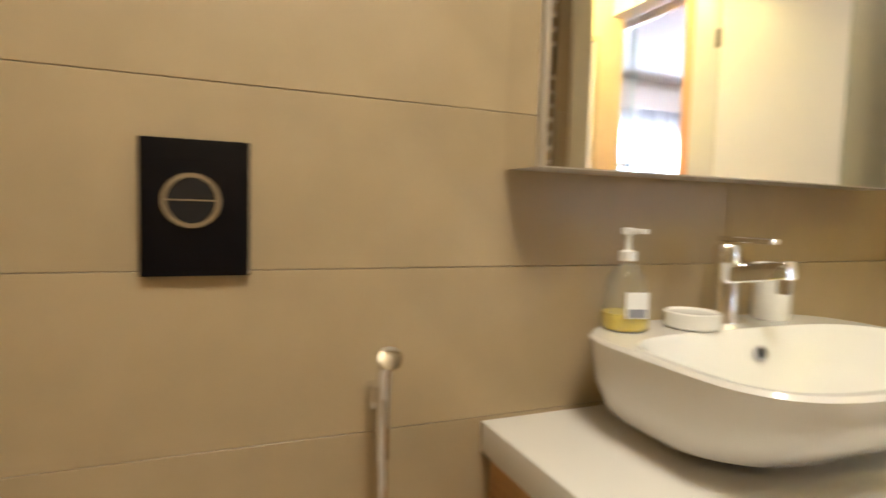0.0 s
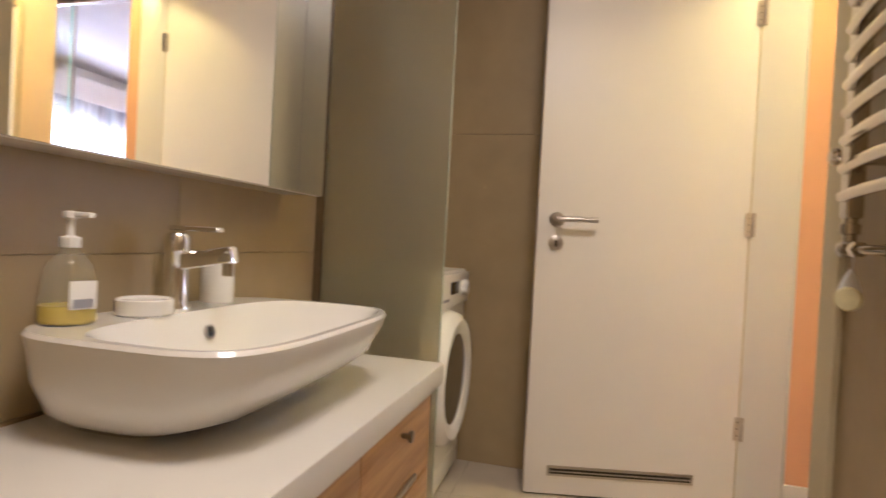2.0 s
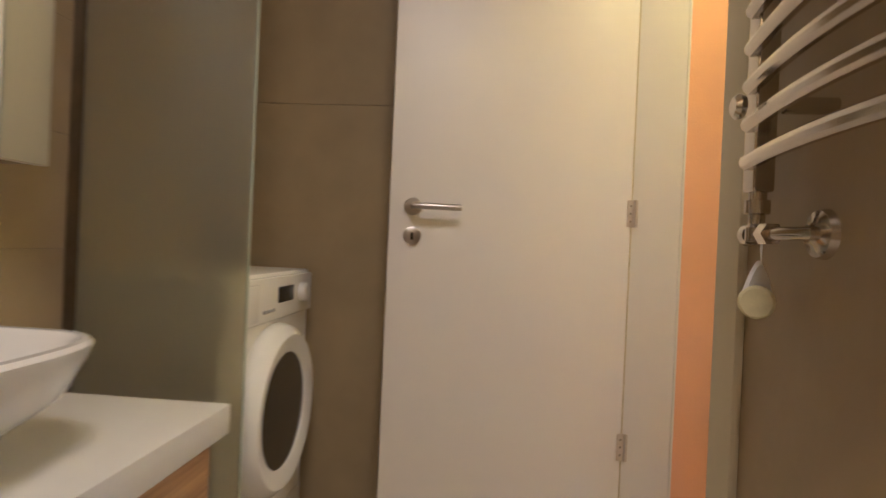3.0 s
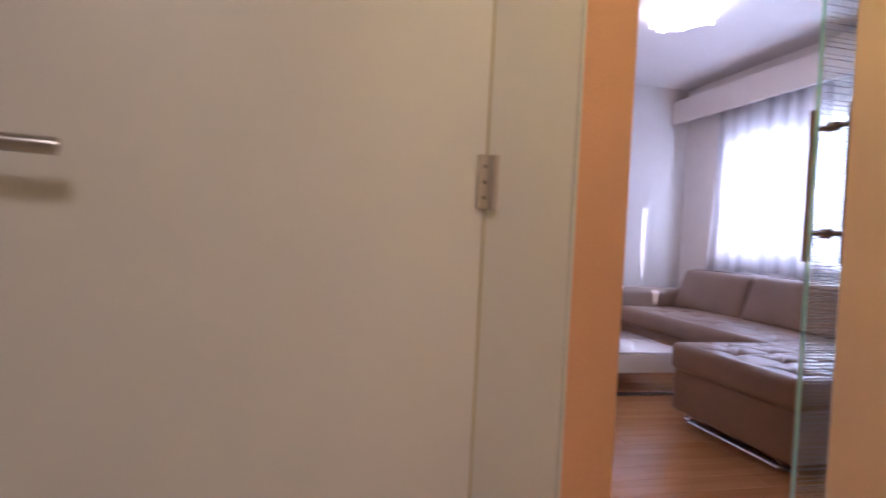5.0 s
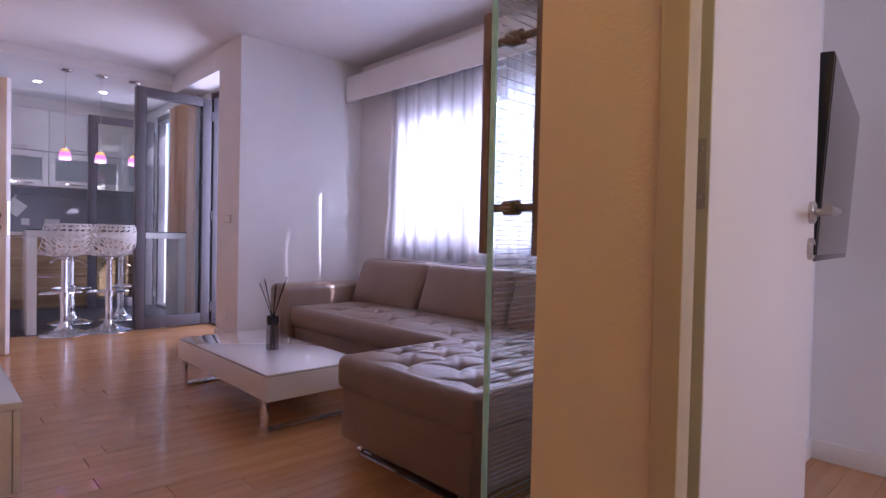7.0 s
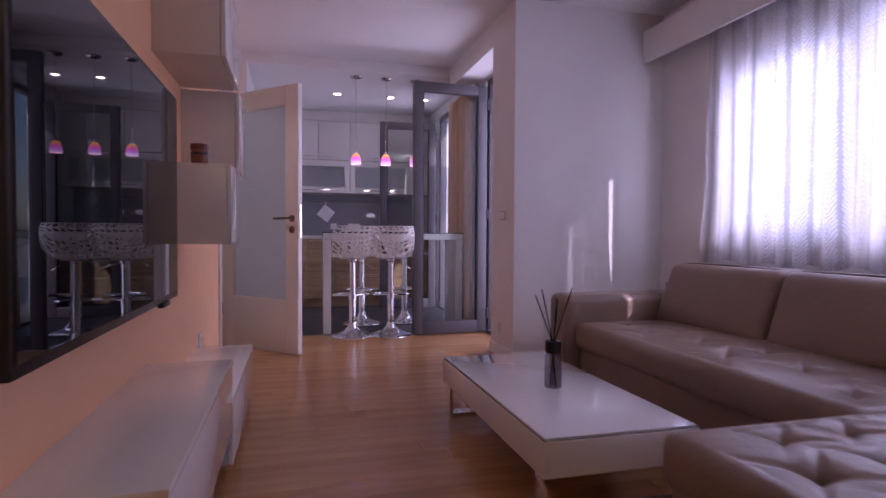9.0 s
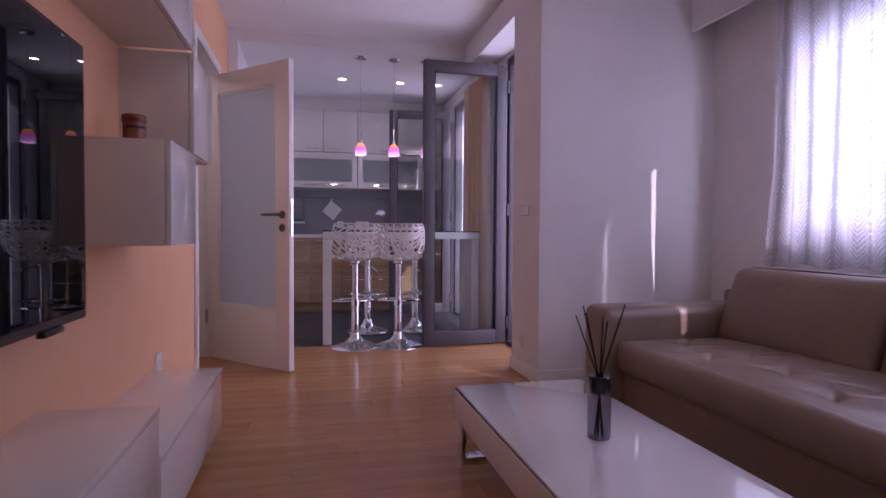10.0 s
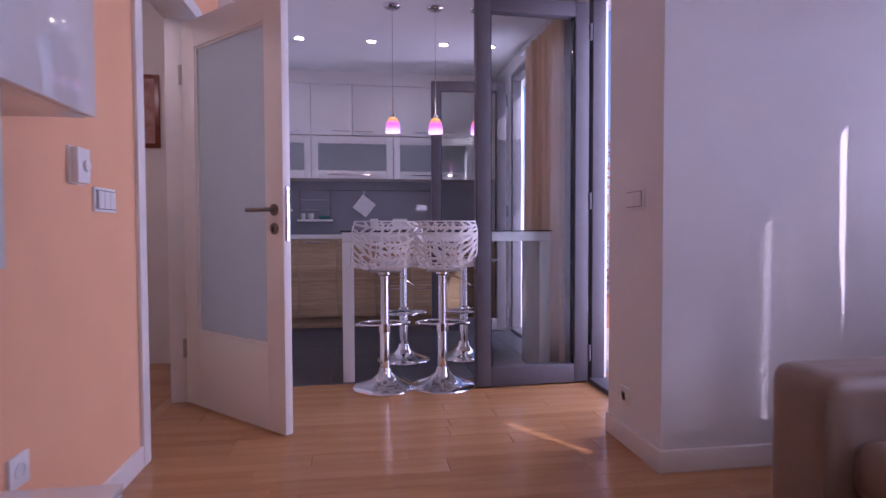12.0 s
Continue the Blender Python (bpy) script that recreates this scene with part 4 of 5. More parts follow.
YU, YL, YK = 7.66, 7.52, 8.0
for k in range(6):
    x0 = 0.286 if k == 0 else 0.597 + 0.393 * (k - 1)
    x1 = min(0.597 + 0.393 * k, 2.415)
    if x1 - x0 < 0.1:
        continue
    u = thing("upper_cabinet", pose(x0, YU, 1.845), "white high gloss upper kitchen cabinet", "kitchen cabinet", "upper cabinets")
    w = x1 - x0
    part("body", box(0.001, w - 0.001, 0.02, YK - YU, 0, 0.485, 0.001), M_GLOSSB, u)
    part("door", box(0.002, w - 0.002, 0, 0.018, 0.002, 0.483, 0.002), M_GLOSS, u)
    if w > 0.3:
        front_handle(u, (w - 0.19) if k % 2 else 0.03, (w - 0.03) if k % 2 else 0.19, 0, 0.035)
for x0, x1 in ((0.286, 0.597), (0.599, 1.382), (1.384, 2.168), (2.17, 2.415)):
    w = x1 - x0
    u = thing("flap_cabinet", pose(x0, YU, 1.43), "white gloss flap cabinet with a frosted glass panel", "kitchen cabinet", "flap cabinets")
    part("body", box(0.001, w - 0.001, 0.30, YK - YU, 0, 0.41, 0.001), M_GLOSSB, u)
    b = box(0.002, 0.065, 0, 0.02, 0.002, 0.408, 0.002)
    box(w - 0.065, w - 0.002, 0, 0.02, 0.002, 0.408, 0.002, bm=b)
    box(0.065, w - 0.065, 0.0003, 0.0197, 0.002, 0.075, 0.001, bm=b)
    box(0.065, w - 0.065, 0.0003, 0.0197, 0.335, 0.408, 0.001, bm=b)
    dr = part("door", b, M_GLOSS, u)
    part("glass_panel", box(0.06, w - 0.06, 0.006, 0.011, 0.07, 0.34), M_FROST, dr, "frosted glass panel")
    part("box_side", box(0.001, 0.018, 0.02, 0.30, 0, 0.41), M_GLOSSB, u)
    part("box_side", box(w - 0.018, w - 0.001, 0.02, 0.30, 0, 0.41), M_GLOSSB, u)
    part("box_bottom", box(0.018, w - 0.018, 0.02, 0.30, 0, 0.018), M_GLOSSB, u)
    part("shelf", box(0.018, w - 0.018, 0.05, 0.30, 0.19, 0.205), M_GLOSSB, u)
    if w > 0.5:
        front_handle(u, w * 0.2, w * 0.8, 0, 0.035)
so = thing("kitchen_soffit", pose(0, 0, 0), "white filler panel over the kitchen cabinets", "soffit", kind="structure")
part("panel", box(0.286, 2.415, YU + 0.004, YK, 2.332, ZK, 0.001), M_TRIM, so)
xs = [0.286, 0.48, 0.836, 1.192, 1.548, 1.904, 2.415]
for i, (x0, x1) in enumerate(zip(xs, xs[1:])):
    w = x1 - x0
    u = thing("base_cabinet", pose(x0, YL, 0), "striped wood base cabinet with chrome handles", "kitchen cabinet", "base cabinets")
    part("body", box(0.001, w - 0.001, 0.02, YK - YL, 0.11, 0.85, 0.001), M_GLOSSB, u)
    part("plinth", box(0.0, w, 0.06, 0.075, 0, 0.11), M_OAKX, u)
    fronts = ((0.112, 0.848),) if i < 3 else ((0.112, 0.40), (0.403, 0.66), (0.663, 0.848))
    for z0, z1 in fronts:
        f = part("drawer_front" if i >= 3 else "door", box(0.002, w - 0.002, 0, 0.018, z0, z1, 0.002), M_OAKX, u, "horizontally grained wood front")
        front_handle(f, w * 0.18, w * 0.82, 0, z1 - 0.03)
ct = thing("kitchen_worktop", pose(0.286, YL - 0.02, 0.852), "white kitchen worktop along the back wall", "worktop")
part("top", box(0, 2.129, 0, YK - YL + 0.02, 0, 0.036, 0.003), M_CTOP, ct)

rl = thing("utensil_rail", pose(0.5, YK, 1.34), "chrome utensil rail on the grey backsplash", "rail")
part("bar", tube([(0, -0.04, 0), (1.75, -0.04, 0)], 0.006, 8), M_CHROME, rl)
for x in (0.05, 0.85, 1.7):
    part("rail_bracket", tube([(x, 0, 0), (x, -0.04, 0)], 0.008, 8), M_CHROME, rl)
rk = thing("dish_rack", pose(0.44, YK - 0.002, 1.02), "hanging chrome rack with cups and a green sponge", "dish rack")
part("tray", box(0, 0.34, -0.15, -0.01, 0, 0.02, 0.004), M_PLAST, rk)
for x in (0.02, 0.32):
    part("hanger", tube([(x, -0.03, 0.02), (x, -0.03, 0.33), (x, -0.045, 0.335)], 0.006, 8), M_BRONZE, rk)
for z in (0.12, 0.22):
    part("cross_wire", tube([(0.02, -0.03, z), (0.32, -0.03, z)], 0.0035, 6), M_CHROME, rk)
for x, r_ in ((0.05, 0.026), (0.13, 0.032)):
    c = solid("cup", lathe([(0, 0), (r_ * 0.75, 0), (r_, 0.06), (r_ - 0.003, 0.06), (r_ * 0.7, 0.006), (0, 0.006)], 20), M_CERAM, "small white cup standing in the hanging rack", "cup", "cups", m=pose(0.44 + x, YK - 0.08, 1.041))
solid("sponge", box(-0.05, 0.05, -0.03, 0.03, 0, 0.035, 0.008), mat("green_sponge", (0.05, 0.22, 0.17), 0.9, var=0.2, scale=60, bump=0.3, bscale=200), "green sponge lying in the hanging rack", "sponge", m=pose(0.70, YK - 0.08, 1.041))
ph = thing("pot_holder", pose(1.10, YK - 0.035, 1.18, 0, 38, 0), "white quilted square pot holder hanging from the rail", "pot holder")
b = box(-0.085, 0.085, -0.008, 0.008, -0.085, 0.085, 0.006)
part("pad", b, mat("white_quilted_cloth", (0.78, 0.77, 0.76), 0.9, var=0.06, scale=40, bump=0.4, bscale=70), ph)
part("loop", tube([(-0.075, 0, 0.08), (-0.10, 0, 0.12), (-0.085, 0, 0.13), (-0.07, 0, 0.09)], 0.003, 6), M_PLAST, ph)
for x in (1.20, 1.43, 1.505):
    wall_plate("wall_socket", pose(x, YK, 1.01, 0, 0, 0), 0.08, 0.08, "white socket on the grey backsplash", "wall socket", 1)

# bar table
bt = thing("bar_table", pose(0.951, 5.60, 0), "white bar table with a dark edged glass top", "bar table")
part("leg_panel", box(0, 0.07, 0, 0.40, 0, 0.855, 0.003), M_GLOSS, bt)
part("leg_panel", box(1.24, 1.31, 0, 0.40, 0, 0.855, 0.003), M_GLOSS, bt)
part("tabletop", box(0, 1.31, 0, 0.40, 0.857, 0.915, 0.003), M_GLOSS, bt)
part("glass_top", box(-0.01, 1.32, -0.01, 0.41, 0.917, 0.926, 0.002), mat("smoked_glass_top", (0.03, 0.035, 0.04), 0.04, var=0.05, scale=4, coat=0.6), bt, "dark glass top")


def lattice_shell():
    """Bucket seat pierced with irregular cells: a curved sheet that runs from the seat's front up its back."""
    rg = random.Random(11)
    nu, nv = 8, 12
    b = bmesh.new()
    g = []
    for j in range(nv + 1):
        row = []
        for i in range(nu + 1):
            u = (i + (0.5 if j % 2 and 0 < i < nu else 0)) / nu
            v = j / nv
            if 0 < i < nu:
                u += rg.uniform(-0.035, 0.035)
            if 0 < j < nv:
                v += rg.uniform(-0.018, 0.018)
            u = min(1, max(0, u))
            s = 2 * u - 1
            wide = 0.20 * (1.0 - 0.08 * (v > 0.8) * (v - 0.8) * 5)
            if v < 0.5:
                y, z = 0.19 - v / 0.5 * 0.34, 0.02 - 0.03 * math.sin(v * 6.28)
            else:
                q = (v - 0.5) / 0.5
                y, z = -0.15 - 0.055 * math.sin(q * 1.57) - 0.03 * q, 0.02 + 0.26 * q
            side = abs(s) ** 3
            row.append(b.verts.new((wide * s, y + 0.07 * side * (v > 0.55) * (v - 0.55) * 2, z + 0.12 * side * max(0, 1 - abs(v - 0.55) * 2.2))))
        g.append(row)
    faces = [b.faces.new((g[j][i], g[j][i + 1], g[j + 1][i + 1], g[j + 1][i])) for j in range(nv) for i in range(nu)]
    b.normal_update()
    bmesh.ops.inset_individual(b, faces=faces, thickness=0.0065, use_even_offset=True)
    bmesh.ops.delete(b, geom=faces, context="FACES_ONLY")
    b.normal_update()
    bmesh.ops.solidify(b, geom=b.faces[:], thickness=0.007)
    bmesh.ops.recalc_face_normals(b, faces=b.faces[:])
    return b


def bar_stool(m):
    st = thing("bar_stool", m, "white lattice bar stool on a chrome pedestal", "bar stool", "bar stools")
    part("base", lathe([(0.0, 0.0), (0.185, 0.0), (0.19, 0.006), (0.183, 0.014), (0.14, 0.028), (0.08, 0.05), (0.042, 0.085), (0.034, 0.12), (0.0, 0.12)], 40), M_CHROME, st, "chrome trumpet base")
    part("column", lathe([(0.030, 0.10), (0.030, 0.36), (0.026, 0.37), (0.024, 0.38), (0.024, 0.66), (0.04, 0.67), (0.04, 0.685), (0.0, 0.685)], 24), M_CHROME, st)
    part("collar", lathe([(0.0305, 0.33), (0.036, 0.332), (0.036, 0.378), (0.0305, 0.38)], 24), M_CHROME, st)
    pts = [(0.0, 0.03, 0.36), (-0.09, 0.06, 0.36)] + [(0.16 * math.cos(a), 0.10 + 0.12 * math.sin(a), 0.36) for a in [math.pi * (1 - k / 10) for k in range(11)]] + [(0.09, 0.06, 0.36), (0.0, 0.03, 0.36)]
    part("footrest", tube(pts, 0.009, 10), M_CHROME, st, "chrome footrest loop")
    part("lift_lever", tube([(0.03, 0, 0.665), (0.11, -0.02, 0.645), (0.17, -0.03, 0.60)], 0.005, 8), M_CHROME, st)
    part("seat_plate", box(-0.09, 0.09, -0.09, 0.09, 0.686, 0.694, 0.002), M_STEEL, st)
    s = part("seat_shell", lattice_shell(), M_PLAST, st, "white pierced plastic seat shell")
    s.matrix_basis = pose(0, 0, 0.698)
    return st


s1 = bar_stool(pose(1.20, 5.46, 0, 0, 0, 4))
copy_thing(s1, pose(1.54, 5.44, 0, 0, 0, -8))
copy_thing(s1, pose(1.36, 6.14, 0, 0, 0, 175))
copy_thing(s1, pose(1.80, 6.16, 0, 0, 0, 186))


def pendant_material():
    m = bpy.data.materials.new("iridescent_lit_glass")
    m.use_nodes = True
    nt = m.node_tree
    n, l = nt.nodes, nt.links
    b = n["Principled BSDF"]
    co = n.new("ShaderNodeTexCoord")
    sp = n.new("ShaderNodeSeparateXYZ")
    l.new(co.outputs["Generated"], sp.inputs[0])
    rp = n.new("ShaderNodeValToRGB")
    e = rp.color_ramp.elements
    e[0].position, e[0].color = 0.0, (1.0, 0.85, 0.9, 1)
    e[1].position, e[1].color = 1.0, (1.0, 0.55, 0.05, 1)
    for p, c in ((0.25, (0.75, 0.35, 1.0, 1)), (0.5, (1.0, 0.15, 0.55, 1)), (0.8, (1.0, 0.35, 0.12, 1))):
        q = e.new(p)
        q.color = c
    l.new(sp.outputs[2], rp.inputs[0])
    l.new(rp.outputs[0], b.inputs["Base Color"])
    l.new(rp.outputs[0], b.inputs["Emission Color"])
    b.inputs["Emission Strength"].default_value = 1.3
    b.inputs["Roughness"].default_value = 0.08
    return m


M_PEND = pendant_material()
M_BULB = mat("lit_bulb", (1, 0.95, 0.85), 0.4, emit=(1.0, 0.9, 0.75), estr=14.0)


def pendant(m):
    p = thing("pendant_lamp", m, "small iridescent glass pendant lamp hanging lit over the bar", "pendant lamp", "pendant lamps")
    part("canopy", lathe([(0, 0), (0.058, 0), (0.058, -0.008), (0.045, -0.020), (0.012, -0.026), (0, -0.026)], 28), M_CHROME, p, "chrome ceiling canopy")
    part("cable", tube([(0, 0, -0.02), (0, 0, -0.66)], 0.0018, 6), M_STEEL, p)
    part("stem", tube([(0, 0, -0.62), (0, 0, -0.745)], 0.0045, 10), M_CHROME, p)
    part("socket", lathe([(0, -0.735), (0.014, -0.735), (0.016, -0.765), (0.0, -0.765)], 16), M_CHROME, p)
    part("shade", lathe([(0.014, -0.757), (0.028, -0.765), (0.041, -0.79), (0.049, -0.825), (0.050, -0.862), (0.047, -0.862), (0.046, -0.826), (0.037, -0.792), (0.024, -0.77), (0.012, -0.761)], 28), M_PEND, p, "iridescent glass shade")
    part("bulb", lathe([(0, -0.768), (0.012, -0.775), (0.014, -0.80), (0.008, -0.815), (0, -0.817)], 16), M_BULB, p)
    return p


p1 = pendant(pose(1.288, 6.04, ZK))
copy_thing(p1, pose(1.583, 6.035, ZK))
copy_thing(p1, pose(1.88, 6.03, ZK))
for x in (0.59, 1.16, 1.753, 2.15):
    sp = thing("downlight", pose(x, 6.78, ZK), "round recessed ceiling downlight switched on", "downlight", "downlights")
    part("ring", lathe([(0.034, -0.001), (0.05, -0.001), (0.048, -0.006), (0.035, -0.006), (0.034, -0.001)], 28), M_CHROME, sp)
    part("lens", lathe([(0, -0.003), (0.034, -0.003)], 24), M_BULB, sp)

# red-leaved shrub on the balcony
sh = thing("balcony_shrub", pose(3.42, 7.35, -0.02), "tall red leaved shrub in a clay pot on the balcony", "shrub")
part("pot", lathe([(0, 0), (0.13, 0), (0.17, 0.28), (0.18, 0.30), (0.165, 0.30), (0.155, 0.27), (0, 0.26)], 24), mat("clay_pot", (0.42, 0.20, 0.12), 0.8, var=0.1, scale=20), sh)
part("trunk", tube([(0, 0, 0.25), (0.02, 0.01, 0.7), (-0.02, 0.02, 1.2), (0.01, 0, 1.6)], 0.014, 8), M_BROWN, sh)
rg = random.Random(21)
b = bmesh.new()
for k in range(1500):
    a, zz = rg.uniform(0, 6.283), rg.uniform(0.38, 1.9)
    rr = (0.10 + 0.20 * math.sin((zz - 0.3) / 1.7 * 3.0)) * math.sqrt(rg.random())
    c = Vector((rr * math.cos(a), rr * math.sin(a), zz))
    m_ = Matrix.Translation(c) @ Euler((rg.uniform(0, 6), rg.uniform(0, 6), rg.uniform(0, 6))).to_matrix().to_4x4()
    s_ = rg.uniform(0.012, 0.024)
    b.faces.new([b.verts.new(m_ @ Vector(p)) for p in ((-s_, 0, 0), (0, -s_ * 0.5, 0.004), (s_, 0, 0), (0, s_ * 0.5, 0.004))])
part("crown", b, mat("red_foliage", (0.26, 0.06, 0.05), 0.6, color2=(0.40, 0.17, 0.12), scale=9), sh, "dense small red leaves")

# picture in the hall
pc = thing("picture", pose(-0.68, 6.3, 1.50), "small dark framed red print hanging in the hall", "picture")
part("frame", box(0, 0.38, -0.02, 0, 0, 0.50, 0.004), M_BROWN, pc)
part("print", box(0.03, 0.35, -0.0225, -0.0205, 0.03, 0.47), mat("red_print", (0.30, 0.08, 0.08), 0.6, color2=(0.55, 0.42, 0.36), scale=14), pc)

# ---------- bathroom things ----------
VY0, VY1, VX = -1.89, -0.95, -0.951
vn = thing("vanity_cabinet", pose(XW, VY0, 0), "striped wood vanity cabinet with drawers under the counter", "vanity cabinet")
L, D = VY1 - VY0, VX - XW
part("body", box(0.0, D - 0.045, 0.02, L - 0.02, 0.12, 0.533, 0.002), M_OAK, vn)
for y0, y1 in ((0.022, L / 2 - 0.002), (L / 2 + 0.002, L - 0.022)):
    for z0, z1 in ((0.122, 0.325), (0.330, 0.531)):
        f = part("drawer_front", box(D - 0.044, D - 0.024, y0, y1, z0, z1, 0.002), M_OAK, vn, "striped wood drawer front")
        c = (y0 + y1) / 2
        part("knob", moved(lathe([(0, 0), (0.006, 0), (0.006, 0.012), (0.013, 0.018), (0.013, 0.024), (0, 0.027)], 18), pose(D - 0.024, c, z1 - 0.055, 0, 90, 0)), M_BRONZE, f, "dark metal knob")
        part("bar_handle", box(D - 0.023, D - 0.016, c - 0.10, c + 0.10, z0 + 0.012, z0 + 0.026, 0.003), M_STEEL, f)
for y in (0.05, L - 0.05):
    part("foot", lathe([(0.018, 0), (0.018, 0.12)], 16, (D - 0.09, y, 0)), M_CHROME, vn)
    part("foot", lathe([(0.018, 0), (0.018, 0.12)], 16, (0.06, y, 0)), M_CHROME, vn)
ctb = thing("vanity_counter", pose(XW, VY0, 0.535), "white counter slab on the vanity cabinet", "counter")
part("slab", box(0.0, D, 0, L, 0, 0.053, 0.003), M_CTOP, ctb)


def basin_mesh():
    """A rounded vessel: outer wall flaring upwards, a rim, and the bowl."""
    def ring(b, hx, hy, z, n, seg=56, ox=0.0):
        out = []
        for k in range(seg):
            t = 2 * math.pi * k / seg
            c, s = math.cos(t), math.sin(t)
            out.append(b.verts.new((ox + hx * math.copysign(abs(c) ** (2 / n), c), hy * math.copysign(abs(s) ** (2 / n), s), z)))
        return out
    b = bmesh.new()
    hx, hy, h = 0.213, 0.298, 0.158
    rings = [ring(b, hx * 0.48, hy * 0.64, 0.0, 3.0, ox=-0.090), ring(b, hx * 0.60, hy * 0.74, 0.0065, 3.2, ox=-0.074), ring(b, hx * 0.79, hy * 0.88, 0.037, 3.5, ox=-0.040), ring(b, hx * 0.93, hy * 0.965, 0.085, 3.8, ox=-0.012),
             ring(b, hx * 0.992, hy * 0.993, 0.135, 4), ring(b, hx, hy, h - 0.006, 4.2), ring(b, hx - 0.004, hy - 0.004, h, 4.2),
             ring(b, hx - 0.062, hy - 0.018, h, 4, ox=0.046), ring(b, hx - 0.068, hy - 0.026, h - 0.008, 3.8, ox=0.046), ring(b, hx - 0.085, hy - 0.06, h - 0.06, 3.2, ox=0.044),
             ring(b, hx - 0.12, hy - 0.13, h - 0.105, 2.6, ox=0.04), ring(b, 0.03, 0.03, h - 0.118, 2, ox=0.035)]
    for a, c in zip(rings, rings[1:]):
        for k in range(len(a)):
            b.faces.new((a[k], a[(k + 1) % len(a)], c[(k + 1) % len(a)], c[k]))
    b.faces.new(rings[0][::-1])
    b.faces.new(rings[-1])
    bmesh.ops.recalc_face_normals(b, faces=b.faces[:])
    return b


BX, BY, BZ = -1.205, -1.463, 0.588
bs = thing("wash_basin", pose(BX, BY, BZ), "white ceramic vessel basin standing on the counter", "wash basin")
part("bowl", basin_mesh(), M_CERAM, bs)
ov = part("overflow_ring", moved(lathe([(0.011, 0), (0.014, 0.001), (0.014, 0.004), (0.011, 0.004), (0.0105, -0.002), (0, -0.002)], 20), pose(-0.0855, 0.03, 0.118, 0, 75, 0)), M_STEEL, bs, "dark overflow hole ring")
part("overflow_hole", moved(lathe([(0, 0.0), (0.010, 0.0), (0, 0.0006)], 18), pose(-0.0845, 0.03, 0.118, 0, 75, 0)), M_BLACK, ov)
part("drain", lathe([(0, 0.041), (0.028, 0.041), (0.028, 0.046), (0.02, 0.049), (0, 0.049)], 24, (0.035, 0, 0)), M_CHROME, bs)
fc = thing("faucet", pose(BX - 0.165, BY + 0.03, BZ + 0.158), "chrome single lever basin faucet", "faucet")
part("body", lathe([(0, 0), (0.027, 0), (0.027, 0.004), (0.023, 0.01), (0.021, 0.10), (0.023, 0.105), (0.023, 0.135), (0.018, 0.143), (0, 0.144)], 28), M_CHROME, fc)
b = box(-0.016, 0.016, -0.012, 0.012, 0, 0.12, 0.006, 3)
part("spout", moved(b, pose(0.01, 0, 0.088, 0, 80, 0)), M_CHROME, fc)
part("aerator", lathe([(0, 0.068), (0.011, 0.068), (0.011, 0.10), (0, 0.10)], 18, (0.115, 0, 0)), M_CHROME, fc)
part("lever", box(-0.014, 0.095, -0.011, 0.011, 0.148, 0.158, 0.004, 3), M_CHROME, fc)
so = thing("soap_dispenser", pose(-1.365, -1.665, BZ + 0.158) @ Matrix.Scale(0.9, 4), "clear pump bottle half full of yellow soap", "soap dispenser")
M_SOAP = mat("yellow_soap", (0.75, 0.58, 0.08), 0.15, var=0.05, scale=10, coat=0.3)
M_BOTTLE = glass("clear_bottle_plastic", (0.92, 0.93, 0.91), 0.25, 0.12)
prof = [(0, 0), (0.040, 0), (0.043, 0.004), (0.044, 0.03), (0.040, 0.07), (0.033, 0.10), (0.02, 0.118), (0.014, 0.122), (0.014, 0.13), (0, 0.13)]
part("bottle", lathe(prof, 28), M_BOTTLE, so)
part("soap", lathe([(0, 0.002), (0.039, 0.002), (0.042, 0.006), (0.0425, 0.032), (0, 0.033)], 28), M_SOAP, so, "yellow liquid soap")
part("label", moved(box(-0.021, 0.021, -0.001, 0.001, 0.028, 0.075), pose(0.0445, -0.012, 0, 0, 0, 75)), M_PLAST, so, "pale paper label")
part("label_band", moved(box(-0.016, 0.016, -0.0012, 0.0012, 0.03, 0.045), pose(0.0455, -0.0125, 0, 0, 0, 75)), M_KWALL, so)
part("pump", lathe([(0.015, 0.128), (0.016, 0.13), (0.016, 0.145), (0.006, 0.148), (0.005, 0.175), (0.013, 0.178), (0.013, 0.188), (0, 0.19)], 18), M_PLAST, so)
part("nozzle", box(-0.002, 0.045, -0.006, 0.006, 0.179, 0.188, 0.003), M_PLAST, so)
sd = thing("soap_dish", pose(-1.345, -1.535, BZ + 0.1585), "round white ceramic soap dish", "soap dish")
part("dish", lathe([(0, 0), (0.044, 0), (0.047, 0.003), (0.047, 0.026), (0.044, 0.028), (0.040, 0.024), (0, 0.02)], 32), M_CERAM, sd)
tu = thing("tumbler", pose(-1.365, -1.315, BZ + 0.1585), "white ceramic toothbrush tumbler", "tumbler")
part("cup", lathe([(0, 0), (0.032, 0), (0.034, 0.003), (0.034, 0.105), (0.0325, 0.107), (0.031, 0.105), (0.031, 0.006), (0, 0.005)], 28), M_CERAM, tu)

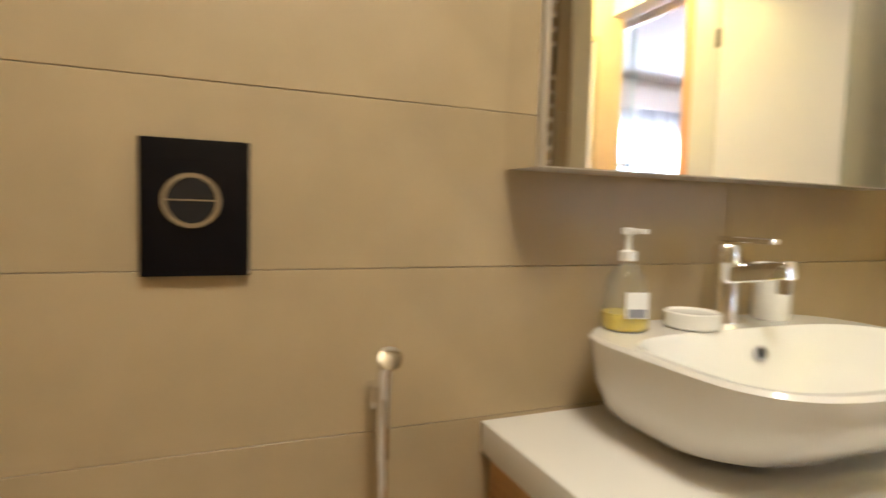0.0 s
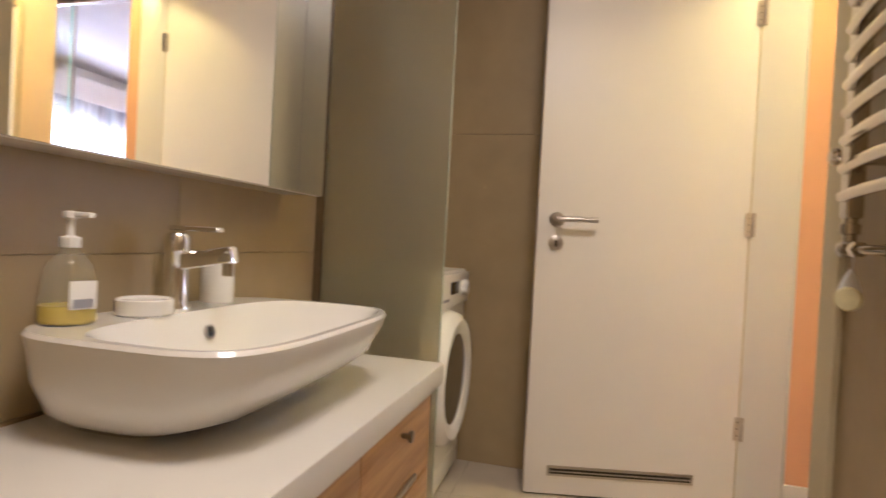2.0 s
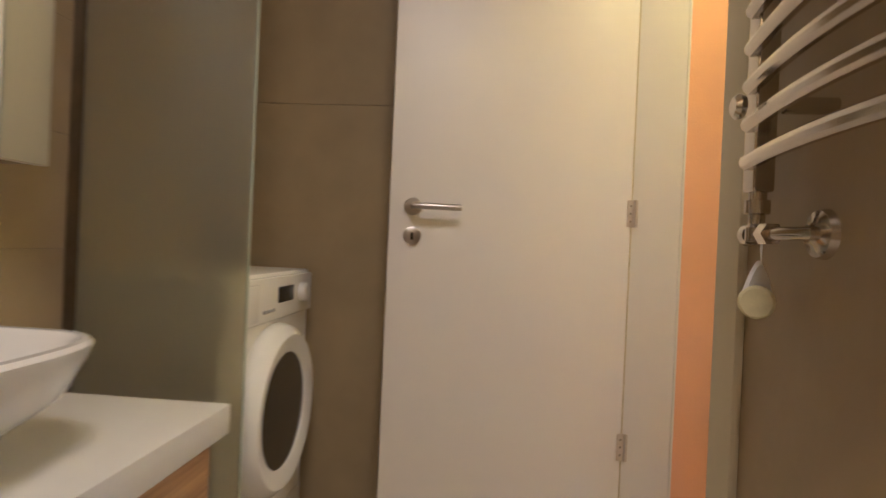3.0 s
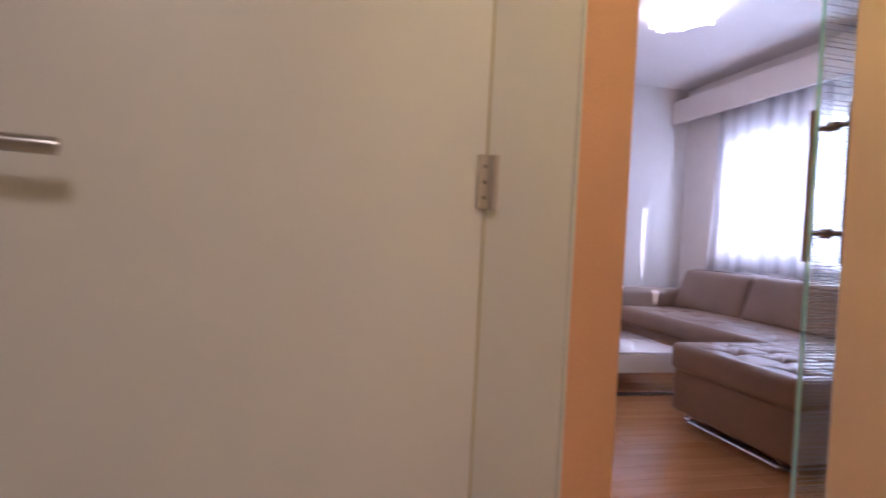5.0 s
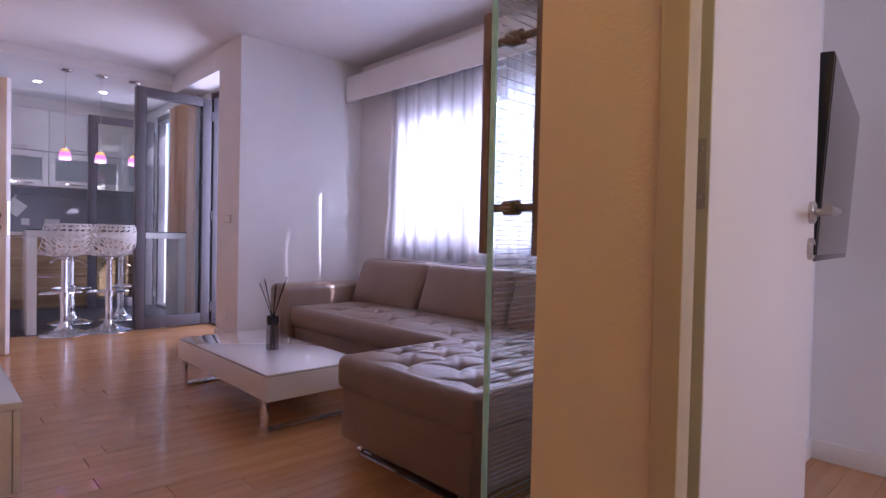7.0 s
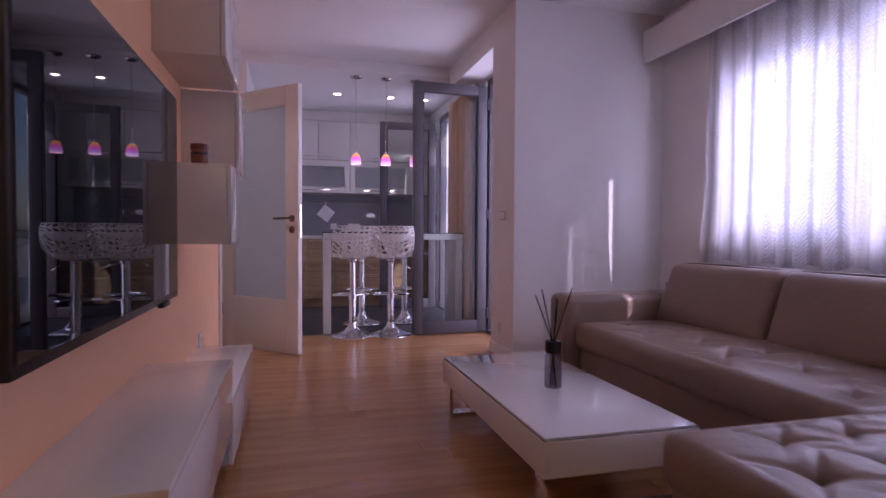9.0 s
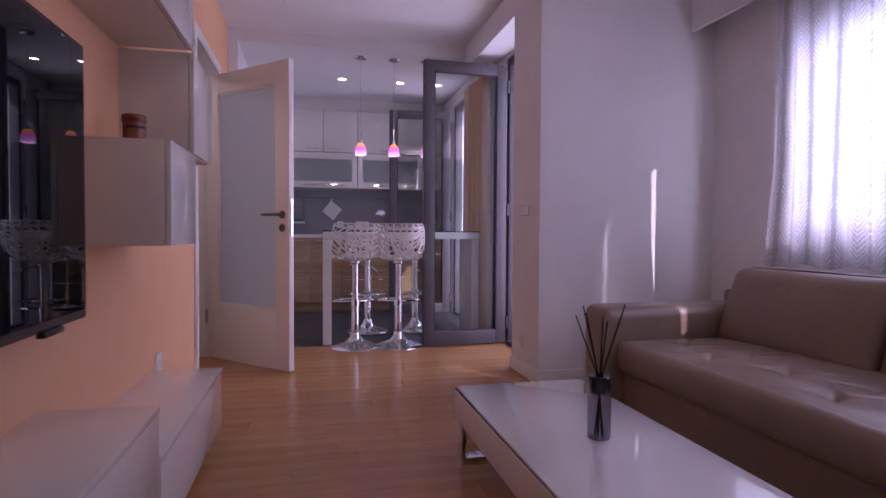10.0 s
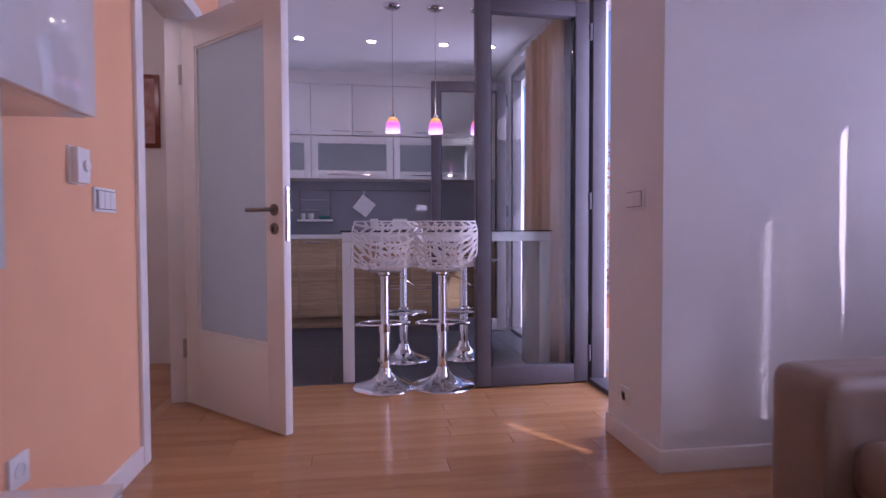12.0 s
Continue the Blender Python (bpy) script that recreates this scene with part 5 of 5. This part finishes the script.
MY0, MY1 = -1.862, -0.952
mc = thing("mirror_cabinet", pose(XW, MY0, 1.004), "wall hung mirror cabinet with mirrored doors", "mirror cabinet")
MD = 0.122
part("body", box(0, MD - 0.02, 0.002, MY1 - MY0 - 0.002, 0.002, 0.69, 0.001), M_GLOSSB, mc)
part("side_mirror", box(0.002, MD - 0.021, -0.002, 0.001, 0.001, 0.69), M_MIRROR, mc)
for y0, y1 in ((0.0, 0.148), (0.150, 0.778), (0.780, 0.91)):
    dd = part("door", box(MD - 0.019, MD - 0.004, y0, y1, 0, 0.692, 0.001), M_TRIM, mc)
    part("mirror", box(MD - 0.004, MD, y0 + 0.0005, y1 - 0.0005, 0.0005, 0.6915), M_MIRROR, dd, "mirror glass")

M_SATINE = mat("ground_glass_edge", (0.40, 0.45, 0.36), 0.35, var=0.1, scale=20)
sg = thing("glass_screen", pose(XW, -0.742, 0), "satin frosted glass screen beside the washing machine", "glass screen")
part("pane", box(0.012, 0.417, -0.004, 0.004, 0.01, 2.15), M_SHOWER, sg)
part("wall_profile", box(0.0, 0.025, -0.012, 0.012, 0.0, 2.16, 0.002), M_BRONZE, sg, "dark metal wall profile")
part("pane_edge", box(0.4172, 0.420, -0.004, 0.004, 0.01, 2.15), M_SATINE, sg)

wm = thing("washing_machine", pose(XW + 0.005, -0.725, 0), "white slim front loading washing machine", "washing machine")
WD = 0.35
part("body", box(0, WD, 0, 0.59, 0.02, 0.795, 0.012, 3), M_APPL, wm)
part("control_panel", box(WD - 0.004, WD + 0.012, 0.004, 0.586, 0.665, 0.785, 0.006, 3), M_APPL, wm)
part("detergent_drawer", box(WD + 0.008, WD + 0.018, 0.015, 0.16, 0.675, 0.77, 0.005), M_APPL, wm)
part("display", box(WD + 0.0105, WD + 0.0135, 0.30, 0.42, 0.71, 0.755, 0.002), M_BLACK, wm)
part("programme_knob", moved(lathe([(0, 0), (0.03, 0), (0.028, 0.018), (0.024, 0.022), (0, 0.022)], 28), pose(WD + 0.011, 0.49, 0.728, 0, 90, 0)), M_APPL, wm)
for k in range(3):
    part("button", box(WD + 0.011, WD + 0.015, 0.20 + k * 0.028, 0.218 + k * 0.028, 0.69, 0.70, 0.002), M_KWALL, wm)
dr = part("porthole", moved(lathe([(0.185, 0.0), (0.232, 0.0), (0.236, 0.012), (0.228, 0.04), (0.206, 0.06), (0.172, 0.055), (0.158, 0.048), (0.156, 0.02), (0.185, 0.0)], 48), pose(WD - 0.002, 0.295, 0.42, 0, 90, 0)), M_APPL, wm, "round white porthole ring")
part("porthole_glass", moved(lathe([(0.158, 0.045), (0.13, 0.035), (0.10, 0.0), (0.05, -0.02), (0, -0.025)], 40), pose(WD - 0.002, 0.295, 0.42, 0, 90, 0)), mat("dark_porthole_glass", (0.035, 0.03, 0.028), 0.06, var=0.2, scale=8, coat=0.5), dr, "dark glass bowl")
part("porthole_grip", box(WD + 0.04, WD + 0.056, 0.485, 0.50, 0.38, 0.46, 0.004), M_KWALL, dr)
part("kick_plate", box(WD - 0.003, WD + 0.003, 0.01, 0.58, 0.025, 0.10, 0.002), M_APPL, wm)
for y in (0.05, 0.54):
    part("foot", lathe([(0.02, 0), (0.02, 0.021)], 14, (WD - 0.05, y, 0)), M_BLACK, wm)
    part("foot", lathe([(0.02, 0), (0.02, 0.021)], 14, (0.05, y, 0)), M_BLACK, wm)

# towel radiator
RY0, RY1, RZ = -1.62, -1.085, 0.985
tr = thing("towel_radiator", pose(XE, 0, 0), "chrome ladder towel radiator mounted on the tiled wall", "towel radiator")
for y in (RY0, RY1):
    part("upright", box(-0.058, -0.028, y - 0.018, y + 0.018, RZ, 2.10, 0.006, 3), M_RAD, tr)
zs = [RZ + 0.042 + k * 0.054 for k in range(9)] + [RZ + 0.60 + k * 0.054 for k in range(9)]
for z in zs:
    pts = [(-0.062 - 0.028 * math.sin(math.pi * k / 12), RY1 - 0.005 + (RY0 - RY1 + 0.01) * k / 12, z) for k in range(13)]
    part("cross_bar", tube(pts, 0.0115, 10), M_RAD, tr)
for y in (RY0 + 0.1, RY1 - 0.1):
    for z in (RZ + 0.10, 2.0):
        part("wall_bracket", tube([(0, y, z), (-0.04, y, z), (-0.062, y, z)], 0.011, 12), M_RAD, tr)
part("air_cap", moved(lathe([(0, 0), (0.016, 0), (0.018, 0.008), (0.012, 0.014), (0, 0.014)], 18), pose(-0.082, RY1 - 0.03, RZ + 0.115, 0, -90, 0)), M_RAD, tr)
vl = part("valve", lathe([(0.012, 0), (0.012, -0.01), (0.017, -0.011), (0.017, -0.03), (0.011, -0.032), (0.011, -0.045), (0.015, -0.05), (0.015, -0.07), (0.0, -0.074)], 18, (-0.043, RY1, RZ)), M_RAD, tr, "chrome radiator valve")
part("valve_pipe", tube([(-0.043, RY1, RZ - 0.06), (-0.043, RY1 - 0.04, RZ - 0.06), (-0.04, RY1 - 0.075, RZ - 0.06), (-0.03, RY1 - 0.11, RZ - 0.06), (0, RY1 - 0.09, RZ - 0.06)], 0.009, 12), M_RAD, vl)
part("valve_nut", moved(lathe([(0.0, 0), (0.016, 0), (0.016, 0.022), (0, 0.022)], 6), pose(-0.043, RY1 - 0.025, RZ - 0.06, 90)), M_RAD, vl)
part("valve_head", moved(lathe([(0, 0), (0.015, 0), (0.017, 0.012), (0.010, 0.03), (0, 0.031)], 18), pose(-0.043, RY1 + 0.01, RZ - 0.06, -90)), M_RAD, vl)
part("wall_rosette", moved(lathe([(0.012, 0.022), (0.016, 0.016), (0.030, 0.010), (0.033, 0.0), (0, 0.0)], 28), pose(0, RY1 - 0.09, RZ - 0.06, 0, -90, 0)), M_RAD, vl, "chrome wall rosette")
br = thing("face_brush", pose(XE - 0.040, RY1 - 0.012, RZ - 0.088) @ Matrix.Scale(0.82, 4), "cream sponge brush on a white handle hanging from the valve", "brush")
part("cord", tube([(0, 0.0, 0.045), (0.004, 0.012, 0.01), (0.002, 0.004, -0.025), (-0.002, -0.006, -0.02), (-0.004, -0.010, 0.01), (0, 0.0, 0.045)], 0.0012, 6), M_PLAST, br)
b = lathe([(0, -0.005), (0.03, -0.005), (0.034, 0.0), (0.03, 0.005), (0, 0.005)], 28)
for v in b.verts:
    if v.co.y > 0:
        v.co.x *= 1 - 0.5 * v.co.y / 0.034
        v.co.y *= 1.9
part("handle", moved(b, pose(-0.004, 0, -0.075, 90, 0, 20)), M_PLAST, br, "white plastic handle")
part("sponge", moved(lathe([(0, 0), (0.028, 0), (0.029, 0.004), (0.028, 0.018), (0.024, 0.022), (0, 0.022)], 28), pose(-0.008, -0.008, -0.082, 90, 0, -25)), mat("cream_sponge", (0.72, 0.66, 0.40), 0.85, var=0.08, scale=60, bump=0.2, bscale=220), br, "cream round sponge")

# flush plate and bidet spray
fl = thing("flush_plate", pose(XW, -2.325, 0.93), "glossy black flush plate with a chrome push ring", "flush plate")
part("plate", box(0, 0.012, -0.067, 0.067, -0.09, 0.09, 0.003), M_SCREEN, fl)
part("push_ring", moved(lathe([(0.030, 0), (0.036, 0.0), (0.036, 0.004), (0.030, 0.004), (0.030, 0)], 32), pose(0.012, -0.005, 0.01, 0, 90, 0)), M_CHROME, fl)
part("push_disc", moved(lathe([(0, 0), (0.029, 0), (0.029, 0.003), (0, 0.003)], 32), pose(0.012, -0.005, 0.01, 0, 90, 0)), M_BLACK, fl)
part("push_split", box(0.0152, 0.0162, -0.034, 0.024, 0.0095, 0.0115), M_CHROME, fl)
bd = thing("bidet_spray", pose(XW, -2.075, 0.60), "chrome hand bidet spray in its wall holder", "bidet spray")
part("holder", box(0, 0.035, -0.014, 0.014, 0.04, 0.075, 0.004), M_CHROME, bd)
part("spray_handle", tube([(0.045, 0, -0.03), (0.046, 0, 0.06), (0.05, 0, 0.10), (0.066, 0, 0.125)], 0.011, 12), M_CHROME, bd)
part("spray_head", moved(lathe([(0, 0), (0.012, 0), (0.017, 0.012), (0.017, 0.02), (0, 0.022)], 18), pose(0.060, 0, 0.118, 0, 60, 0)), M_CHROME, bd)
part("hose", tube([(0.045, 0, -0.03), (0.046, 0.003, -0.12), (0.05, 0.02, -0.3), (0.04, 0.05, -0.42), (0.01, 0.06, -0.38), (0.0, 0.06, -0.36)], 0.007, 10), M_CHROME, bd)

# ---------- pieces of walls and floors ----------
MESHES = {}


def piece(name, key, size, m, material, parent, bevel):
    """One tile or plank; alike pieces share a mesh."""
    if key not in MESHES:
        MESHES[key] = mesh_of(name, box(-size[0] / 2, size[0] / 2, -size[1] / 2, size[1] / 2, -size[2] / 2, size[2] / 2, bevel, 1), material, False)
    ob = new(name, MESHES[key])
    ob.matrix_basis = m
    ob.parent = parent
    return ob


G = 0.0009
TL, TH = 1.2, 0.252
rows = [(max(0.0, 0.09 + TH * (k - 1)), min(ZB, 0.09 + TH * k)) for k in range(11) if 0.09 + TH * (k - 1) < ZB - 0.01]


def tile_run(parent, along, face, a0, a1, out, z_lo=0.0, z_hi=ZB, start=None, courses=rows):
    for z0, z1 in courses:
        z0, z1 = max(z0, z_lo), min(z1, z_hi)
        if z1 - z0 < 0.02:
            continue
        a = start if start is not None else a0
        while a < a1 - 1e-4:
            p, q = max(a, a0), min(a + TL, a1)
            if q - p > 0.01:
                w_, h_ = round(q - p - G, 4), round(z1 - z0 - G, 4)
                if along == "y":
                    piece("wall_tile", ("y", w_, h_), (0.008, w_, h_), pose(face + out * -0.004, (p + q) / 2, (z0 + z1) / 2), M_TILE, parent, 0.001)
                else:
                    piece("wall_tile", ("x", w_, h_), (w_, 0.008, h_), pose((p + q) / 2, face + out * -0.004, (z0 + z1) / 2), M_TILE, parent, 0.001)
            a += TL


tall = [(0.0, 1.345), (1.345, ZB)]
tile_run(wall_bw, "y", XW, -3.2, YB, 1, start=-3.75)
tile_run(wall_bn, "x", YB, XW, XE, -1, start=-1.60, courses=tall)
tile_run(wall_be, "y", XE, -3.2, -0.90, -1, start=-4.0, courses=tall)
fb = bpy.data.objects["floor_bathroom"]
for i in range(4):
    for j in range(8):
        x, y = XW + 0.2 + i * 0.4, -3.0 + j * 0.4
        piece("floor_tile", ("bf",), (0.397, 0.397, 0.008), pose(x, y, -0.004), M_BFLOOR, fb, 0.001)
fk = bpy.data.objects["floor_kitchen"]
for i in range(6):
    for j in range(7):
        x, y = 0.30 + i * 0.45 - 0.1, 5.57 + 0.185 + j * 0.37
        if x < 2.7:
            piece("floor_tile", ("kf",), (0.447, 0.367, 0.008), pose(x, y, -0.004), M_KTILE, fk, 0.001)
fl_ = bpy.data.objects["floor_living"]
rg = random.Random(7)
PW = 0.118
y = 5.57 - PW
lens_ = (0.55, 0.75, 0.95, 1.2)
while y > 0.05:
    x = 0.051 - rg.random() * 0.5
    xe = 2.45 if y > 4.7 else (2.2 if y > 4.14 else 3.5)
    while x < xe:
        ln = rg.choice(lens_)
        p = max(x, 0.051)
        q = min(x + ln, 3.6)
        if q - p > 0.04:
            key = ("pl", round(q - p, 2))
            piece("plank", key, (round(q - p, 2) - 0.0012, PW - 0.001, 0.010), pose((p + q) / 2, y + PW / 2, -0.005), M_PARQ, fl_, 0.0008)
        x += ln
    y -= PW
rest = bmesh.new()
while y > -3.3:
    box(0.051, 3.4, y + 0.0006, y + PW - 0.0006, -0.01, 0.0, bm=rest)
    y -= PW
o = part("planks", rest, M_PARQ, fl_)
o["kind"] = "stuff"
